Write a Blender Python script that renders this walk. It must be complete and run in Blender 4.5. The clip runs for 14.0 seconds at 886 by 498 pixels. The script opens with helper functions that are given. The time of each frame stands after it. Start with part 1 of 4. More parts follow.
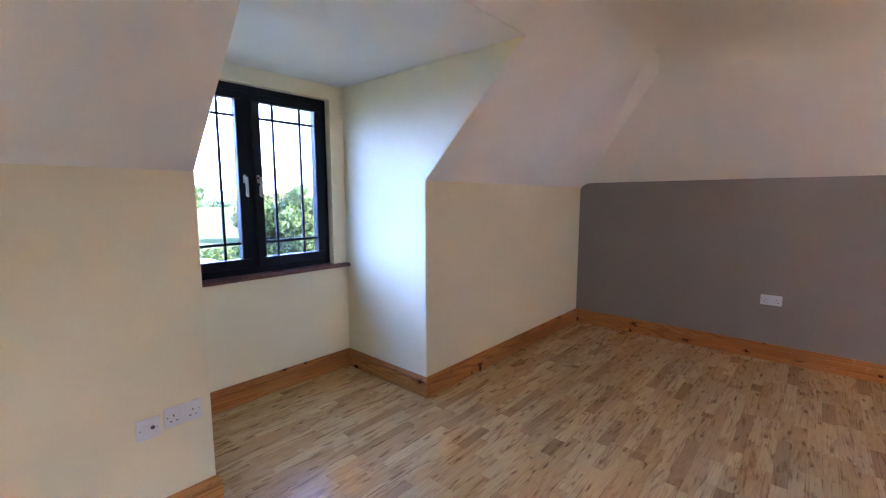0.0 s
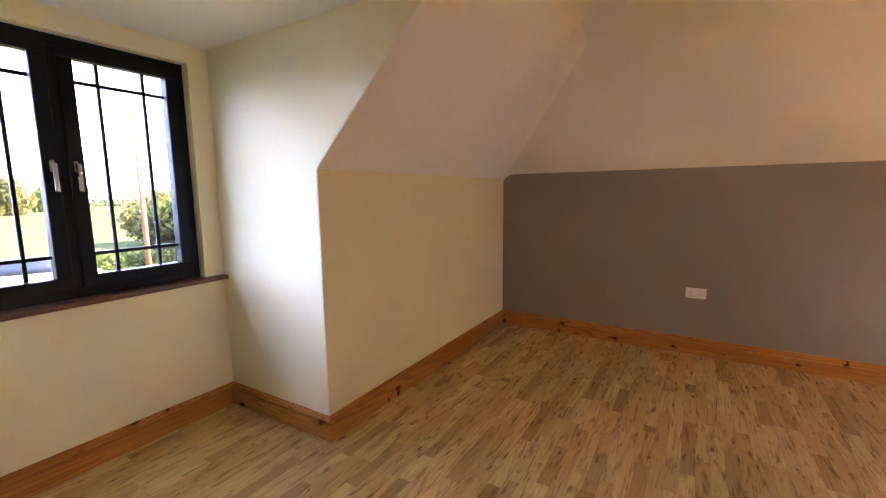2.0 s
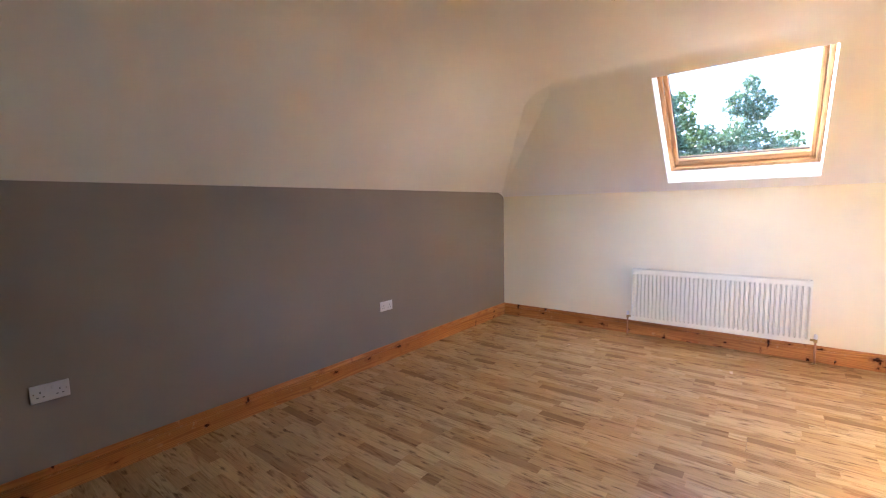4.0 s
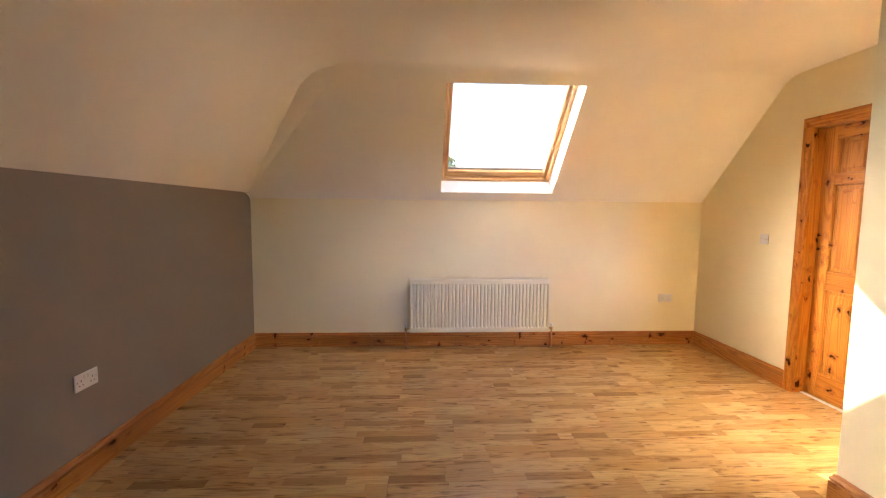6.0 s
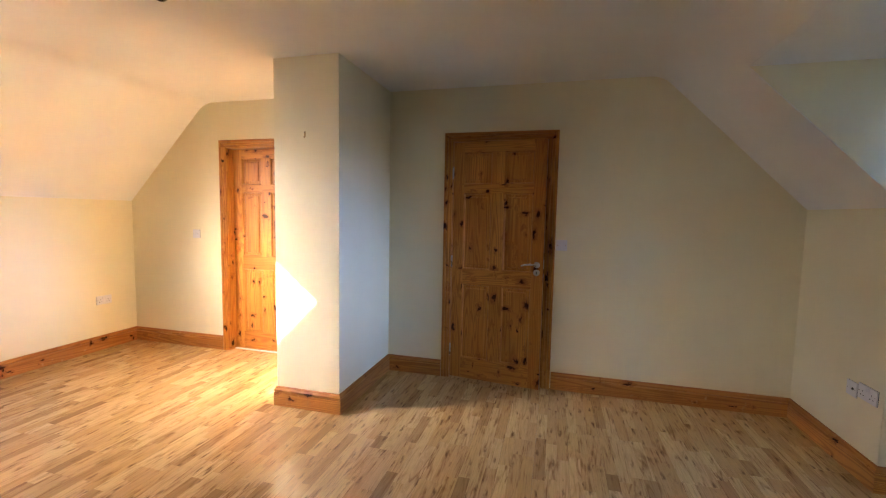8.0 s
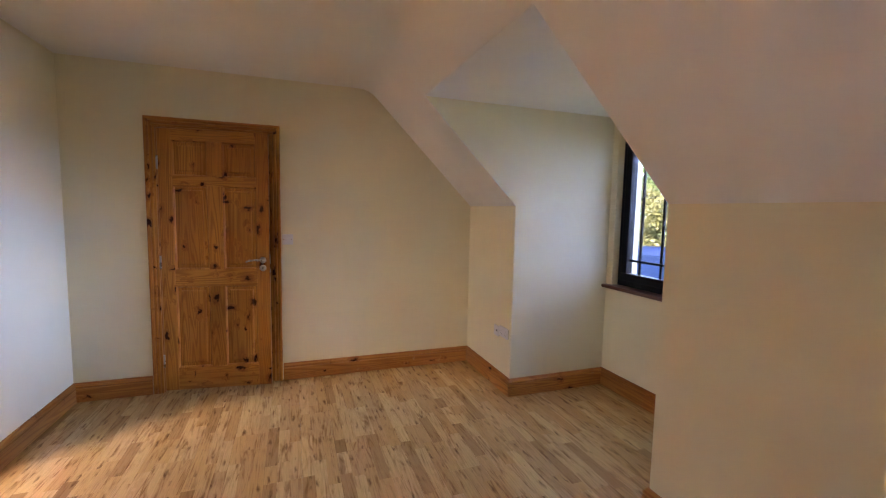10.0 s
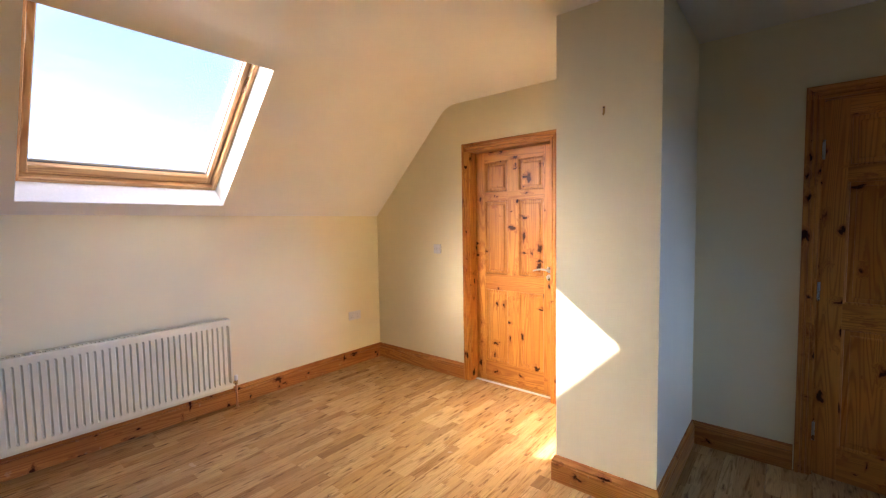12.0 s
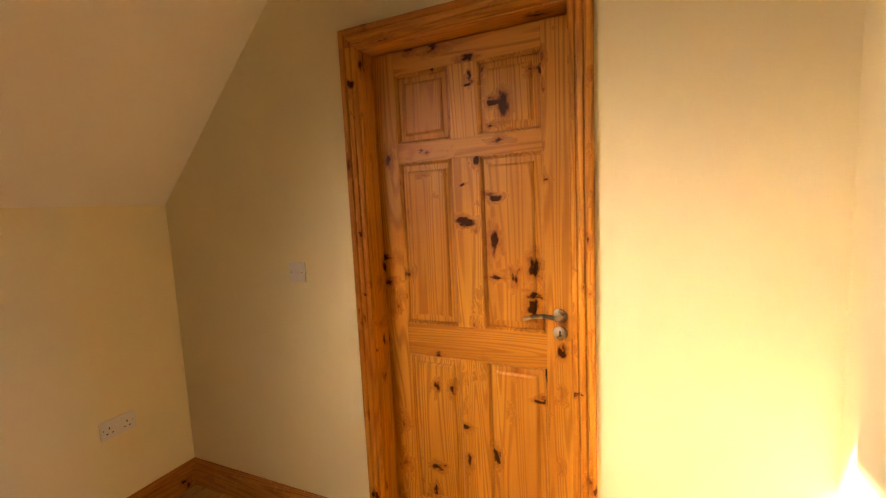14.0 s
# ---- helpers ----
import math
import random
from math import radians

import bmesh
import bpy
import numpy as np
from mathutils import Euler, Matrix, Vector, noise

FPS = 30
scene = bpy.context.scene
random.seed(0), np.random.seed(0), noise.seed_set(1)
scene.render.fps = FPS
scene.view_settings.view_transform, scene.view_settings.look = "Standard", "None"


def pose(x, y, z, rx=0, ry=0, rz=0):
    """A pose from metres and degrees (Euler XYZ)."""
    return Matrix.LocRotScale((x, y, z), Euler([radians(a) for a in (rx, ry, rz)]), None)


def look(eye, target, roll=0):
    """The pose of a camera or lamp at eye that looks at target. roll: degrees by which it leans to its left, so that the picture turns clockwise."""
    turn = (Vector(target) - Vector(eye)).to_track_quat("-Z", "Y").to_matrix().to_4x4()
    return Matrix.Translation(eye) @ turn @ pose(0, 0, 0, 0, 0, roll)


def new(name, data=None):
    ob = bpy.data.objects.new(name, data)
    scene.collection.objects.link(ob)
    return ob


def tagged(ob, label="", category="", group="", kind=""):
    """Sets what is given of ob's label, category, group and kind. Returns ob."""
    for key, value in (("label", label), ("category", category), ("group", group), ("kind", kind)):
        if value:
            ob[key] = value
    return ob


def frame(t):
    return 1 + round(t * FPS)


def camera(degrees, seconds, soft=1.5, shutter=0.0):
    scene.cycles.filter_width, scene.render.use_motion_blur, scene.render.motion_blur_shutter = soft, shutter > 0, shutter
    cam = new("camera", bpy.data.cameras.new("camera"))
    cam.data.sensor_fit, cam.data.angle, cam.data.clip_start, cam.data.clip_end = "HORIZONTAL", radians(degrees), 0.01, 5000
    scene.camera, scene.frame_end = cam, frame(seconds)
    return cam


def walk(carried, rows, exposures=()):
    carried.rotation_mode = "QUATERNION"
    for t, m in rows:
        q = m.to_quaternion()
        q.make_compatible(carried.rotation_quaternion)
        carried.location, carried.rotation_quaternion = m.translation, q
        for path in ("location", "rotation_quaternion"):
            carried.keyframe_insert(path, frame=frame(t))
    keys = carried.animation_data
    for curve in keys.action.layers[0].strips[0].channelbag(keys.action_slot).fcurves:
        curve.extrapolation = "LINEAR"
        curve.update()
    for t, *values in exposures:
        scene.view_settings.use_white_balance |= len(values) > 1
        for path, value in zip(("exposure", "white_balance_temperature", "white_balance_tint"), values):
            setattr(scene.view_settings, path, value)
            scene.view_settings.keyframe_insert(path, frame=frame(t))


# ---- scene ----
cam = camera(92.9, 14.0, 1.2)
PATH = [
    (0, (0.469, 0.21, 1.389), (-0.844, 1.7, 1.147), -0.1),
    (0.5, (0.455, 0.275, 1.381), (-1.054, 1.558, 1.102), -0.4),
    (1, (0.467, 0.341, 1.376), (-1.093, 1.557, 1.08), -0.3),
    (1.5, (0.392, 0.461, 1.374), (-1.113, 1.744, 1.077), -0.2),
    (2, (0.21, 0.685, 1.371), (-0.811, 2.384, 1.105), -0.7),
    (2.5, (0.096, 0.992, 1.367), (-0.227, 2.951, 1.121), -0.0),
    (3, (-0.026, 1.328, 1.414), (0.426, 3.262, 1.178), 1.0),
    (3.5, (-0.175, 1.667, 1.405), (0.998, 3.275, 1.209), -1.4),
    (4, (-0.127, 1.904, 1.377), (1.442, 3.13, 1.183), -1.2),
    (4.2, (-0.073, 1.987, 1.387), (1.614, 3.043, 1.19), -1.1),
    (4.75, (0.027, 2.261, 1.386), (1.908, 2.915, 1.197), -0.7),
    (5.25, (0.142, 2.529, 1.384), (2.093, 2.929, 1.201), -0.2),
    (5.75, (0.264, 2.786, 1.382), (2.253, 2.901, 1.206), 0.2),
    (6.3, (0.386, 3.023, 1.381), (2.335, 2.609, 1.213), 0.6),
    (6.5, (0.426, 3.096, 1.401), (2.307, 2.433, 1.246), 0.3),
    (7, (0.423, 3.221, 1.405), (1.992, 1.989, 1.258), -0.7),
    (7.5, (0.308, 3.38, 1.403), (1.402, 1.714, 1.239), -0.1),
    (8, (0.215, 3.506, 1.424), (0.725, 1.579, 1.258), 1.1),
    (8.2, (0.206, 3.57, 1.413), (0.468, 1.593, 1.261), 1.1),
    (8.7, (0.177, 3.639, 1.418), (-0.127, 1.669, 1.259), 1.1),
    (9.25, (0.132, 3.689, 1.431), (-0.559, 1.82, 1.264), 1.1),
    (9.8, (0.119, 3.708, 1.444), (-0.623, 1.859, 1.269), 1.1),
    (10.3, (0.174, 3.695, 1.449), (-0.233, 1.745, 1.267), 1.1),
    (10.5, (0.253, 3.673, 1.432), (0.072, 1.689, 1.253), 0.9),
    (11, (0.538, 3.535, 1.378), (1.123, 1.631, 1.198), 0.1),
    (11.5, (0.822, 3.299, 1.396), (1.946, 1.651, 1.242), -0.6),
    (12, (1.18, 3.012, 1.415), (2.454, 1.475, 1.293), -0.9),
    (12.5, (1.536, 2.663, 1.388), (2.817, 1.133, 1.263), -1.2),
    (13, (1.892, 2.27, 1.376), (3.052, 0.647, 1.236), -1.6),
    (13.5, (2.197, 1.847, 1.397), (3.162, 0.103, 1.229), -2.8),
    (14, (2.421, 1.381, 1.437), (3.245, -0.43, 1.225), -2.7),
]
EXPOSURES = [(0.0, 4.83, 5900, 28), (0.5, 4.82, 7700, 29), (1.0, 4.82, 8600, 33), (2.0, 4.8, 9400, 33), (2.5, 4.85, 12000, 30), (3.0, 5.05, 7400, 24),
             (3.5, 4.77, 6210, 22), (4.0, 4.2, 6150, 21), (6.5, 3.59, 8400, 23), (7.5, 3.74, 6700, 23), (8.0, 4.02, 7000, 23), (9.5, 4.47, 7600, 33),
             (10.5, 4.32, 7800, 34), (11.0, 3.75, 6300, 23), (11.5, 3.45, 6300, 22), (12.5, 2.99, 7905, 21), (14.0, 2.22, 11400, 27)]
walk(cam, [(t, look(eye, target, roll)) for t, eye, target, roll in PATH], EXPOSURES)

# ---- world and light ----
XW, XE, YN, KNEE, CEIL = -1.48, 4.58, 4.647, 1.5, 2.47
SUN = Vector((1.224, 1.0, 0.985)).normalized()
world = bpy.data.worlds.new("world")
scene.world = world
world.use_nodes = True
wt = world.node_tree
wt.nodes.clear()


def wn(kind, **sets):
    n = wt.nodes.new(kind)
    for k, v in sets.items():
        n.inputs[k].default_value = v
    return n


sky = wt.nodes.new("ShaderNodeTexSky")
sky.sky_type, sky.sun_disc = "NISHITA", False
sky.sun_elevation, sky.sun_rotation = math.asin(SUN.z), math.atan2(SUN.x, SUN.y)
sky.air_density, sky.dust_density, sky.ozone_density = 1.0, 0.3, 1.5
tc = wt.nodes.new("ShaderNodeTexCoord")
stretch = wt.nodes.new("ShaderNodeMapping")
stretch.inputs["Scale"].default_value = (1.6, 1.6, 4.5)
wt.links.new(tc.outputs["Generated"], stretch.inputs["Vector"])
cloud = wn("ShaderNodeTexNoise", Scale=1.7, Detail=6.0, Roughness=0.55, Distortion=0.4)
wt.links.new(stretch.outputs["Vector"], cloud.inputs["Vector"])
cramp = wt.nodes.new("ShaderNodeValToRGB")
cramp.color_ramp.elements[0].position, cramp.color_ramp.elements[1].position = 0.36, 0.60
wt.links.new(cloud.outputs["Fac"], cramp.inputs["Fac"])
mix = wt.nodes.new("ShaderNodeMix")
mix.data_type = "RGBA"
apart = wt.nodes.new("ShaderNodeSeparateXYZ")
wt.links.new(tc.outputs["Generated"], apart.inputs["Vector"])


def wmath(op, a, b):
    m = wt.nodes.new("ShaderNodeMath")
    m.operation = op
    for k, v in enumerate((a, b)):
        if isinstance(v, (int, float)):
            m.inputs[k].default_value = v
        else:
            wt.links.new(v, m.inputs[k])
    return m.outputs[0]


west = wmath("MAXIMUM", wmath("MULTIPLY", apart.outputs["X"], -1.0), 0.0)
# thin cloud: brighter towards the sun; the west is raised to light the room
dot = wt.nodes.new("ShaderNodeVectorMath")
dot.operation = "DOT_PRODUCT"
dot.inputs[1].default_value = SUN
wt.links.new(tc.outputs["Generated"], dot.inputs[0])
sunward = wmath("MULTIPLY", wmath("POWER", wmath("MAXIMUM", dot.outputs["Value"], 0.0), 2.0), 0.10)
facing = wmath("ADD", wmath("MULTIPLY", wmath("POWER", west, 2.0), 1.5), 0.15)
lit = wt.nodes.new("ShaderNodeVectorMath")
lit.operation = "SCALE"
lit.inputs[0].default_value = (14.3, 25.0, 51.0)
height = wt.nodes.new("ShaderNodeMapRange")
for k, v in zip((1, 2, 3, 4), (0.0, 0.6, 1.5, 0.65)):
    height.inputs[k].default_value = v
wt.links.new(apart.outputs["Z"], height.inputs[0])
wt.links.new(wmath("MULTIPLY", facing, height.outputs[0]), lit.inputs["Scale"])
warm = wt.nodes.new("ShaderNodeVectorMath")
warm.operation = "SCALE"
warm.inputs[0].default_value = (25.0, 26.0, 28.0)
wt.links.new(wmath("MULTIPLY", sunward, height.outputs[0]), warm.inputs["Scale"])
total = wt.nodes.new("ShaderNodeVectorMath")
total.operation = "ADD"
wt.links.new(lit.outputs[0], total.inputs[0])
wt.links.new(warm.outputs[0], total.inputs[1])
wt.links.new(total.outputs[0], mix.inputs[7])
wt.links.new(cramp.outputs["Color"], mix.inputs[0])
wt.links.new(sky.outputs["Color"], mix.inputs[6])
bg = wn("ShaderNodeBackground", Strength=0.06)
wt.links.new(mix.outputs[2], bg.inputs["Color"])
wo = wt.nodes.new("ShaderNodeOutputWorld")
wt.links.new(bg.outputs["Background"], wo.inputs["Surface"])

sun_data = bpy.data.lights.new("sun", "SUN")
sun_data.energy, sun_data.angle, sun_data.color = 3.4, radians(0.53), (1.0, 0.97, 0.93)
sun = new("sun", sun_data)
sun.matrix_world = look(SUN * 30, (0, 0, 0))

# the two openings guide the sky's light indoors
for name, m, w, h in (("dormer_portal", pose(-2.56, 1.525, 1.5, 0, -90, 0), 1.2, 1.2), ("roof_portal", look((4.39, 2.16, 2.27), (3.39, 2.16, 1.27)), 1.1, 1.1)):
    ld = bpy.data.lights.new(name, "AREA")
    ld.shape, ld.size, ld.size_y = "RECTANGLE", w, h
    ld.cycles.is_portal = True
    new(name, ld).matrix_world = m

# ---- materials ----


class Nodes:
    """A small builder round a Principled material."""

    def __init__(self, name, color=(0.8, 0.8, 0.8), rough=0.5, metal=0.0, spec=0.5):
        self.mat = bpy.data.materials.new(name)
        self.mat.use_nodes = True
        self.t = self.mat.node_tree
        self.p = self.t.nodes["Principled BSDF"]
        self.p.inputs["Base Color"].default_value = (*color, 1)
        self.p.inputs["Roughness"].default_value = rough
        self.p.inputs["Metallic"].default_value = metal
        self.p.inputs["Specular IOR Level"].default_value = spec
        self.mat.diffuse_color = (*color, 1)

    def node(self, kind, links=(), **sets):
        n = self.t.nodes.new(kind)
        for k, v in sets.items():
            n.inputs[k].default_value = v
        for k, o in dict(links).items():
            self.t.links.new(o, n.inputs[k])
        return n

    def link(self, a, b):
        self.t.links.new(a, b)

    def coords(self, scale=(1, 1, 1), jitter=0.0):
        tc = self.node("ShaderNodeTexCoord")
        out = tc.outputs["Object"]
        if jitter:
            oi = self.node("ShaderNodeObjectInfo")
            m = self.node("ShaderNodeMath")
            m.operation = "MULTIPLY"
            m.inputs[1].default_value = jitter
            self.link(oi.outputs["Random"], m.inputs[0])
            a = self.node("ShaderNodeVectorMath")
            a.operation = "ADD"
            self.link(out, a.inputs[0])
            self.link(m.outputs[0], a.inputs[1])
            out = a.outputs[0]
        mp = self.node("ShaderNodeMapping", {"Vector": out}, Scale=scale)
        return mp.outputs["Vector"]

    def noise(self, vec, scale, detail=4.0, rough=0.55, dist=0.0):
        return self.node("ShaderNodeTexNoise", {"Vector": vec}, Scale=scale, Detail=detail, Roughness=rough, Distortion=dist).outputs["Fac"]

    def ramp(self, fac, stops):
        r = self.node("ShaderNodeValToRGB", {"Fac": fac})
        e = r.color_ramp.elements
        while len(e) < len(stops):
            e.new(0.5)
        for el, (pos, col) in zip(e, stops):
            el.position = pos
            el.color = (*col, 1) if len(col) == 3 else col
        return r.outputs["Color"]

    def mix(self, fac, a, b, mode="MIX"):
        m = self.node("ShaderNodeMix")
        m.data_type, m.blend_type = "RGBA", mode
        for sock, v in ((m.inputs[0], fac), (m.inputs[6], a), (m.inputs[7], b)):
            if isinstance(v, (int, float)):
                sock.default_value = v
            elif isinstance(v, tuple):
                sock.default_value = (*v, 1)
            else:
                self.link(v, sock)
        return m.outputs[2]

    def math(self, op, a, b=0.0, clamp=False):
        m = self.node("ShaderNodeMath")
        m.operation, m.use_clamp = op, clamp
        for sock, v in ((m.inputs[0], a), (m.inputs[1], b)):
            if isinstance(v, (int, float)):
                sock.default_value = v
            else:
                self.link(v, sock)
        return m.outputs[0]

    def base(self, out):
        self.link(out, self.p.inputs["Base Color"])

    def rough(self, out):
        self.link(out, self.p.inputs["Roughness"])

    def bump(self, height, strength=0.2, distance=0.002):
        b = self.node("ShaderNodeBump", {"Height": height}, Strength=strength, Distance=distance)
        self.link(b.outputs["Normal"], self.p.inputs["Normal"])


def paint(name, color, rough=0.9):
    """Rolled emulsion: faint patchiness, fine stipple."""
    n = Nodes(name, color, rough, spec=0.06)
    c = n.coords()
    broad = n.noise(c, 1.3, 5, 0.6)
    dark = tuple(v * 0.93 for v in color)
    n.base(n.mix(n.ramp(broad, [(0.3, (0, 0, 0)), (0.75, (1, 1, 1))]), dark, color))
    n.bump(n.math("ADD", n.noise(c, 190, 3, 0.6), n.noise(c, 9, 2)), 0.16, 0.002)
    return n.mat


def plain(name, color, rough=0.4, metal=0.0, grain=60, amount=0.08):
    """A hard finish with slight unevenness."""
    n = Nodes(name, color, rough, metal)
    c = n.coords()
    f = n.noise(c, grain, 4)
    n.base(n.mix(f, tuple(v * (1 - amount) for v in color), tuple(min(1, v * (1 + amount)) for v in color)))
    n.rough(n.math("ADD", n.math("MULTIPLY", n.noise(c, 12, 3), 0.16), rough - 0.08))
    return n.mat


def pine(name, axis, tone=(0.58, 0.235, 0.040), knots=0.52, size=1.0, scuffs=0.0):
    """Varnished knotty pine, its grain along one axis (0, 1 or 2)."""
    n = Nodes(name, tone, 0.42, spec=0.4)
    s1, s2, s3, sk, sp = [9.0] * 3, [170.0] * 3, [5.0] * 3, [13.5 / size] * 3, [6.5 / size] * 3
    s1[axis], s2[axis], s3[axis], sk[axis], sp[axis] = 0.42, 5.0, 0.8, 7.5 / size, 13.0 / size

    def knot_field(scale, reach, share, seed):
        """Ragged knots: a dark core and a red-brown halo."""
        kv = n.coords(tuple(scale), seed)
        wob = n.node("ShaderNodeTexNoise", {"Vector": kv}, Scale=2.6, Detail=3.0)
        kvm = n.mix(0.75, kv, wob.outputs["Color"], "ADD")
        vor = n.node("ShaderNodeTexVoronoi", {"Vector": kvm}, Scale=1.0, Randomness=1.0)
        rgb = n.node("ShaderNodeSeparateColor", {"Color": vor.outputs["Color"]})
        d = n.math("DIVIDE", vor.outputs["Distance"], n.math("ADD", n.math("MULTIPLY", rgb.outputs[1], 1.0), 0.45))
        sel = n.math("LESS_THAN", rgb.outputs[0], share)
        core_ = n.math("MULTIPLY", n.ramp(d, [(reach * 0.72, (1, 1, 1)), (reach * 1.1, (0, 0, 0))]), sel)
        halo_ = n.math("MULTIPLY", n.ramp(d, [(reach * 0.7, (1, 1, 1)), (reach * 2.1, (0, 0, 0))]), sel)
        return core_, halo_

    core, halo = knot_field(sk, 0.21, knots, 17.0)
    core2, halo2 = knot_field(sp, 0.15, knots * 0.4, 29.0)
    core, halo = n.math("MAXIMUM", core, core2), n.math("MAXIMUM", halo, halo2)
    # growth rings: contour lines of a slow noise, bent round the knots
    field = n.noise(n.mix(1.0, n.coords(tuple(s1), 17.0), n.math("MULTIPLY", halo, 0.35), "ADD"), 1.0, 1.5, 0.4, 0.25)
    rings = n.math("SINE", n.math("MULTIPLY", field, 125.0))
    fine = n.noise(n.coords(tuple(s2), 17.0), 1.0, 2)
    wide = n.noise(n.coords(tuple(s3), 17.0), 1.0, 2)
    dark = tuple(v * k for v, k in zip(tone, (0.56, 0.38, 0.25)))
    light = tuple(min(0.85, v * k) for v, k in zip(tone, (1.14, 1.2, 1.3)))
    col = n.mix(n.ramp(wide, [(0.35, (0, 0, 0)), (0.65, (1, 1, 1))]), light, tuple(v * k for v, k in zip(tone, (0.84, 0.76, 0.68))))
    col = n.mix(n.ramp(n.math("ADD", n.math("MULTIPLY", rings, 0.5), 0.5), [(0.45, (0, 0, 0)), (1.0, (0.58, 0.58, 0.58))]), col, dark)
    col = n.mix(0.22, col, n.ramp(fine, [(0.3, (0.35, 0.35, 0.35)), (0.7, (1, 1, 1))]), "MULTIPLY")
    col = n.mix(n.math("MULTIPLY", halo, 0.75), col, tuple(v * k for v, k in zip(tone, (0.46, 0.27, 0.16))))
    col = n.mix(core, col, (0.045, 0.011, 0.003))
    if scuffs:
        worn = n.noise(n.coords((1, 1, 1)), 26.0, 3, 0.6)
        rare = n.noise(n.coords((1, 1, 1)), 3.1, 1)
        chip = n.math("MULTIPLY", n.ramp(worn, [(0.63, (0, 0, 0)), (0.68, (1, 1, 1))]), n.ramp(rare, [(0.52, (0, 0, 0)), (0.60, (1, 1, 1))]))
        col = n.mix(n.math("MULTIPLY", chip, 0.3 * scuffs), col, (0.62, 0.45, 0.27))
    n.base(col)
    n.link(n.math("SUBTRACT", 0.32, n.math("MULTIPLY", core, 0.25)), n.p.inputs["Specular IOR Level"])
    n.rough(n.math("ADD", n.math("MULTIPLY", fine, 0.16), 0.34))
    n.bump(fine, 0.1, 0.001)
    return n.mat


def laminate():
    """Printed strip flooring: a tone for each strip, soft figure and small knots, grain along y."""
    n = Nodes("laminate", (0.45, 0.27, 0.13), 0.3)
    isl = n.node("ShaderNodeNewGeometry").outputs["Random Per Island"]
    far = n.math("MULTIPLY", isl, 37.0)
    hue = n.math("FRACT", n.math("MULTIPLY", isl, 17.3))
    tone = n.ramp(isl, [(0.0, (0.30, 0.150, 0.048)), (0.13, (0.47, 0.255, 0.088)), (0.35, (0.61, 0.362, 0.138)), (0.7, (0.70, 0.440, 0.182)), (1.0, (0.78, 0.525, 0.245))])
    tone = n.mix(n.math("MULTIPLY", hue, 0.35), tone, (0.62, 0.39, 0.19))
    c1 = n.mix(1.0, n.coords((9, 0.5, 1), 5.0), far, "ADD")
    field = n.noise(c1, 1.0, 2.0, 0.45, 0.5)
    rings = n.math("ADD", n.math("MULTIPLY", n.math("SINE", n.math("MULTIPLY", field, 90.0)), 0.5), 0.5)
    patch = n.noise(n.mix(1.0, n.coords((22, 4.0, 1), 5.0), far, "ADD"), 1.0, 4, 0.6, 0.9)
    fine = n.noise(n.mix(1.0, n.coords((150, 12, 1), 5.0), far, "ADD"), 1.0, 3)
    streak = n.noise(n.mix(1.0, n.coords((210, 4.5, 1), 5.0), far, "ADD"), 1.0, 3, 0.6, 0.3)
    strong = n.ramp(patch, [(0.42, (0.05, 0.05, 0.05)), (0.66, (0.70, 0.70, 0.70))])
    lines = n.ramp(rings, [(0.62, (0, 0, 0)), (0.98, (1, 1, 1))])
    col = n.mix(n.ramp(patch, [(0.52, (0, 0, 0)), (0.74, (0.7, 0.7, 0.7))]), tone, (0.34, 0.165, 0.052))
    col = n.mix(n.math("MULTIPLY", lines, strong), col, (0.25, 0.108, 0.034))
    col = n.mix(0.25, col, n.ramp(fine, [(0.3, (0.4, 0.4, 0.4)), (0.7, (1, 1, 1))]), "MULTIPLY")
    col = n.mix(n.ramp(streak, [(0.54, (0, 0, 0)), (0.72, (0.34, 0.34, 0.34))]), col, (0.23, 0.105, 0.036))
    kc = n.mix(1.0, n.coords((27, 7.0, 1), 5.0), far, "ADD")
    wob = n.node("ShaderNodeTexNoise", {"Vector": kc}, Scale=2.5, Detail=2.0)
    vor = n.node("ShaderNodeTexVoronoi", {"Vector": n.mix(0.7, kc, wob.outputs["Color"], "ADD")}, Scale=1.0)
    sel = n.math("LESS_THAN", n.node("ShaderNodeSeparateColor", {"Color": vor.outputs["Color"]}).outputs[0], 0.45)
    knot = n.math("MULTIPLY", n.ramp(vor.outputs["Distance"], [(0.05, (1, 1, 1)), (0.34, (0, 0, 0))]), sel)
    col = n.mix(n.math("MULTIPLY", knot, 0.8), col, (0.12, 0.048, 0.018))
    n.base(col)
    n.rough(n.math("ADD", n.math("MULTIPLY", n.noise(n.coords((3, 3, 3)), 1.0, 3), 0.14), 0.17))
    n.bump(fine, 0.08, 0.0006)
    return n.mat


def glass(name, tint=(1, 1, 1)):
    n = Nodes(name, tint, 0.0)
    n.p.inputs["Transmission Weight"].default_value = 1.0
    n.p.inputs["IOR"].default_value = 1.45
    return n.mat


def foliage(name, a, b):
    n = Nodes(name, a, 0.55)
    isl = n.node("ShaderNodeNewGeometry").outputs["Random Per Island"]
    col = n.mix(isl, a, b)
    n.base(col)
    thin = n.node("ShaderNodeBsdfTranslucent", {"Color": col})
    both = n.node("ShaderNodeMixShader", Fac=0.45)
    n.link(n.p.outputs["BSDF"], both.inputs[1])
    n.link(thin.outputs["BSDF"], both.inputs[2])
    n.link(both.outputs["Shader"], n.t.nodes["Material Output"].inputs["Surface"])
    return n.mat


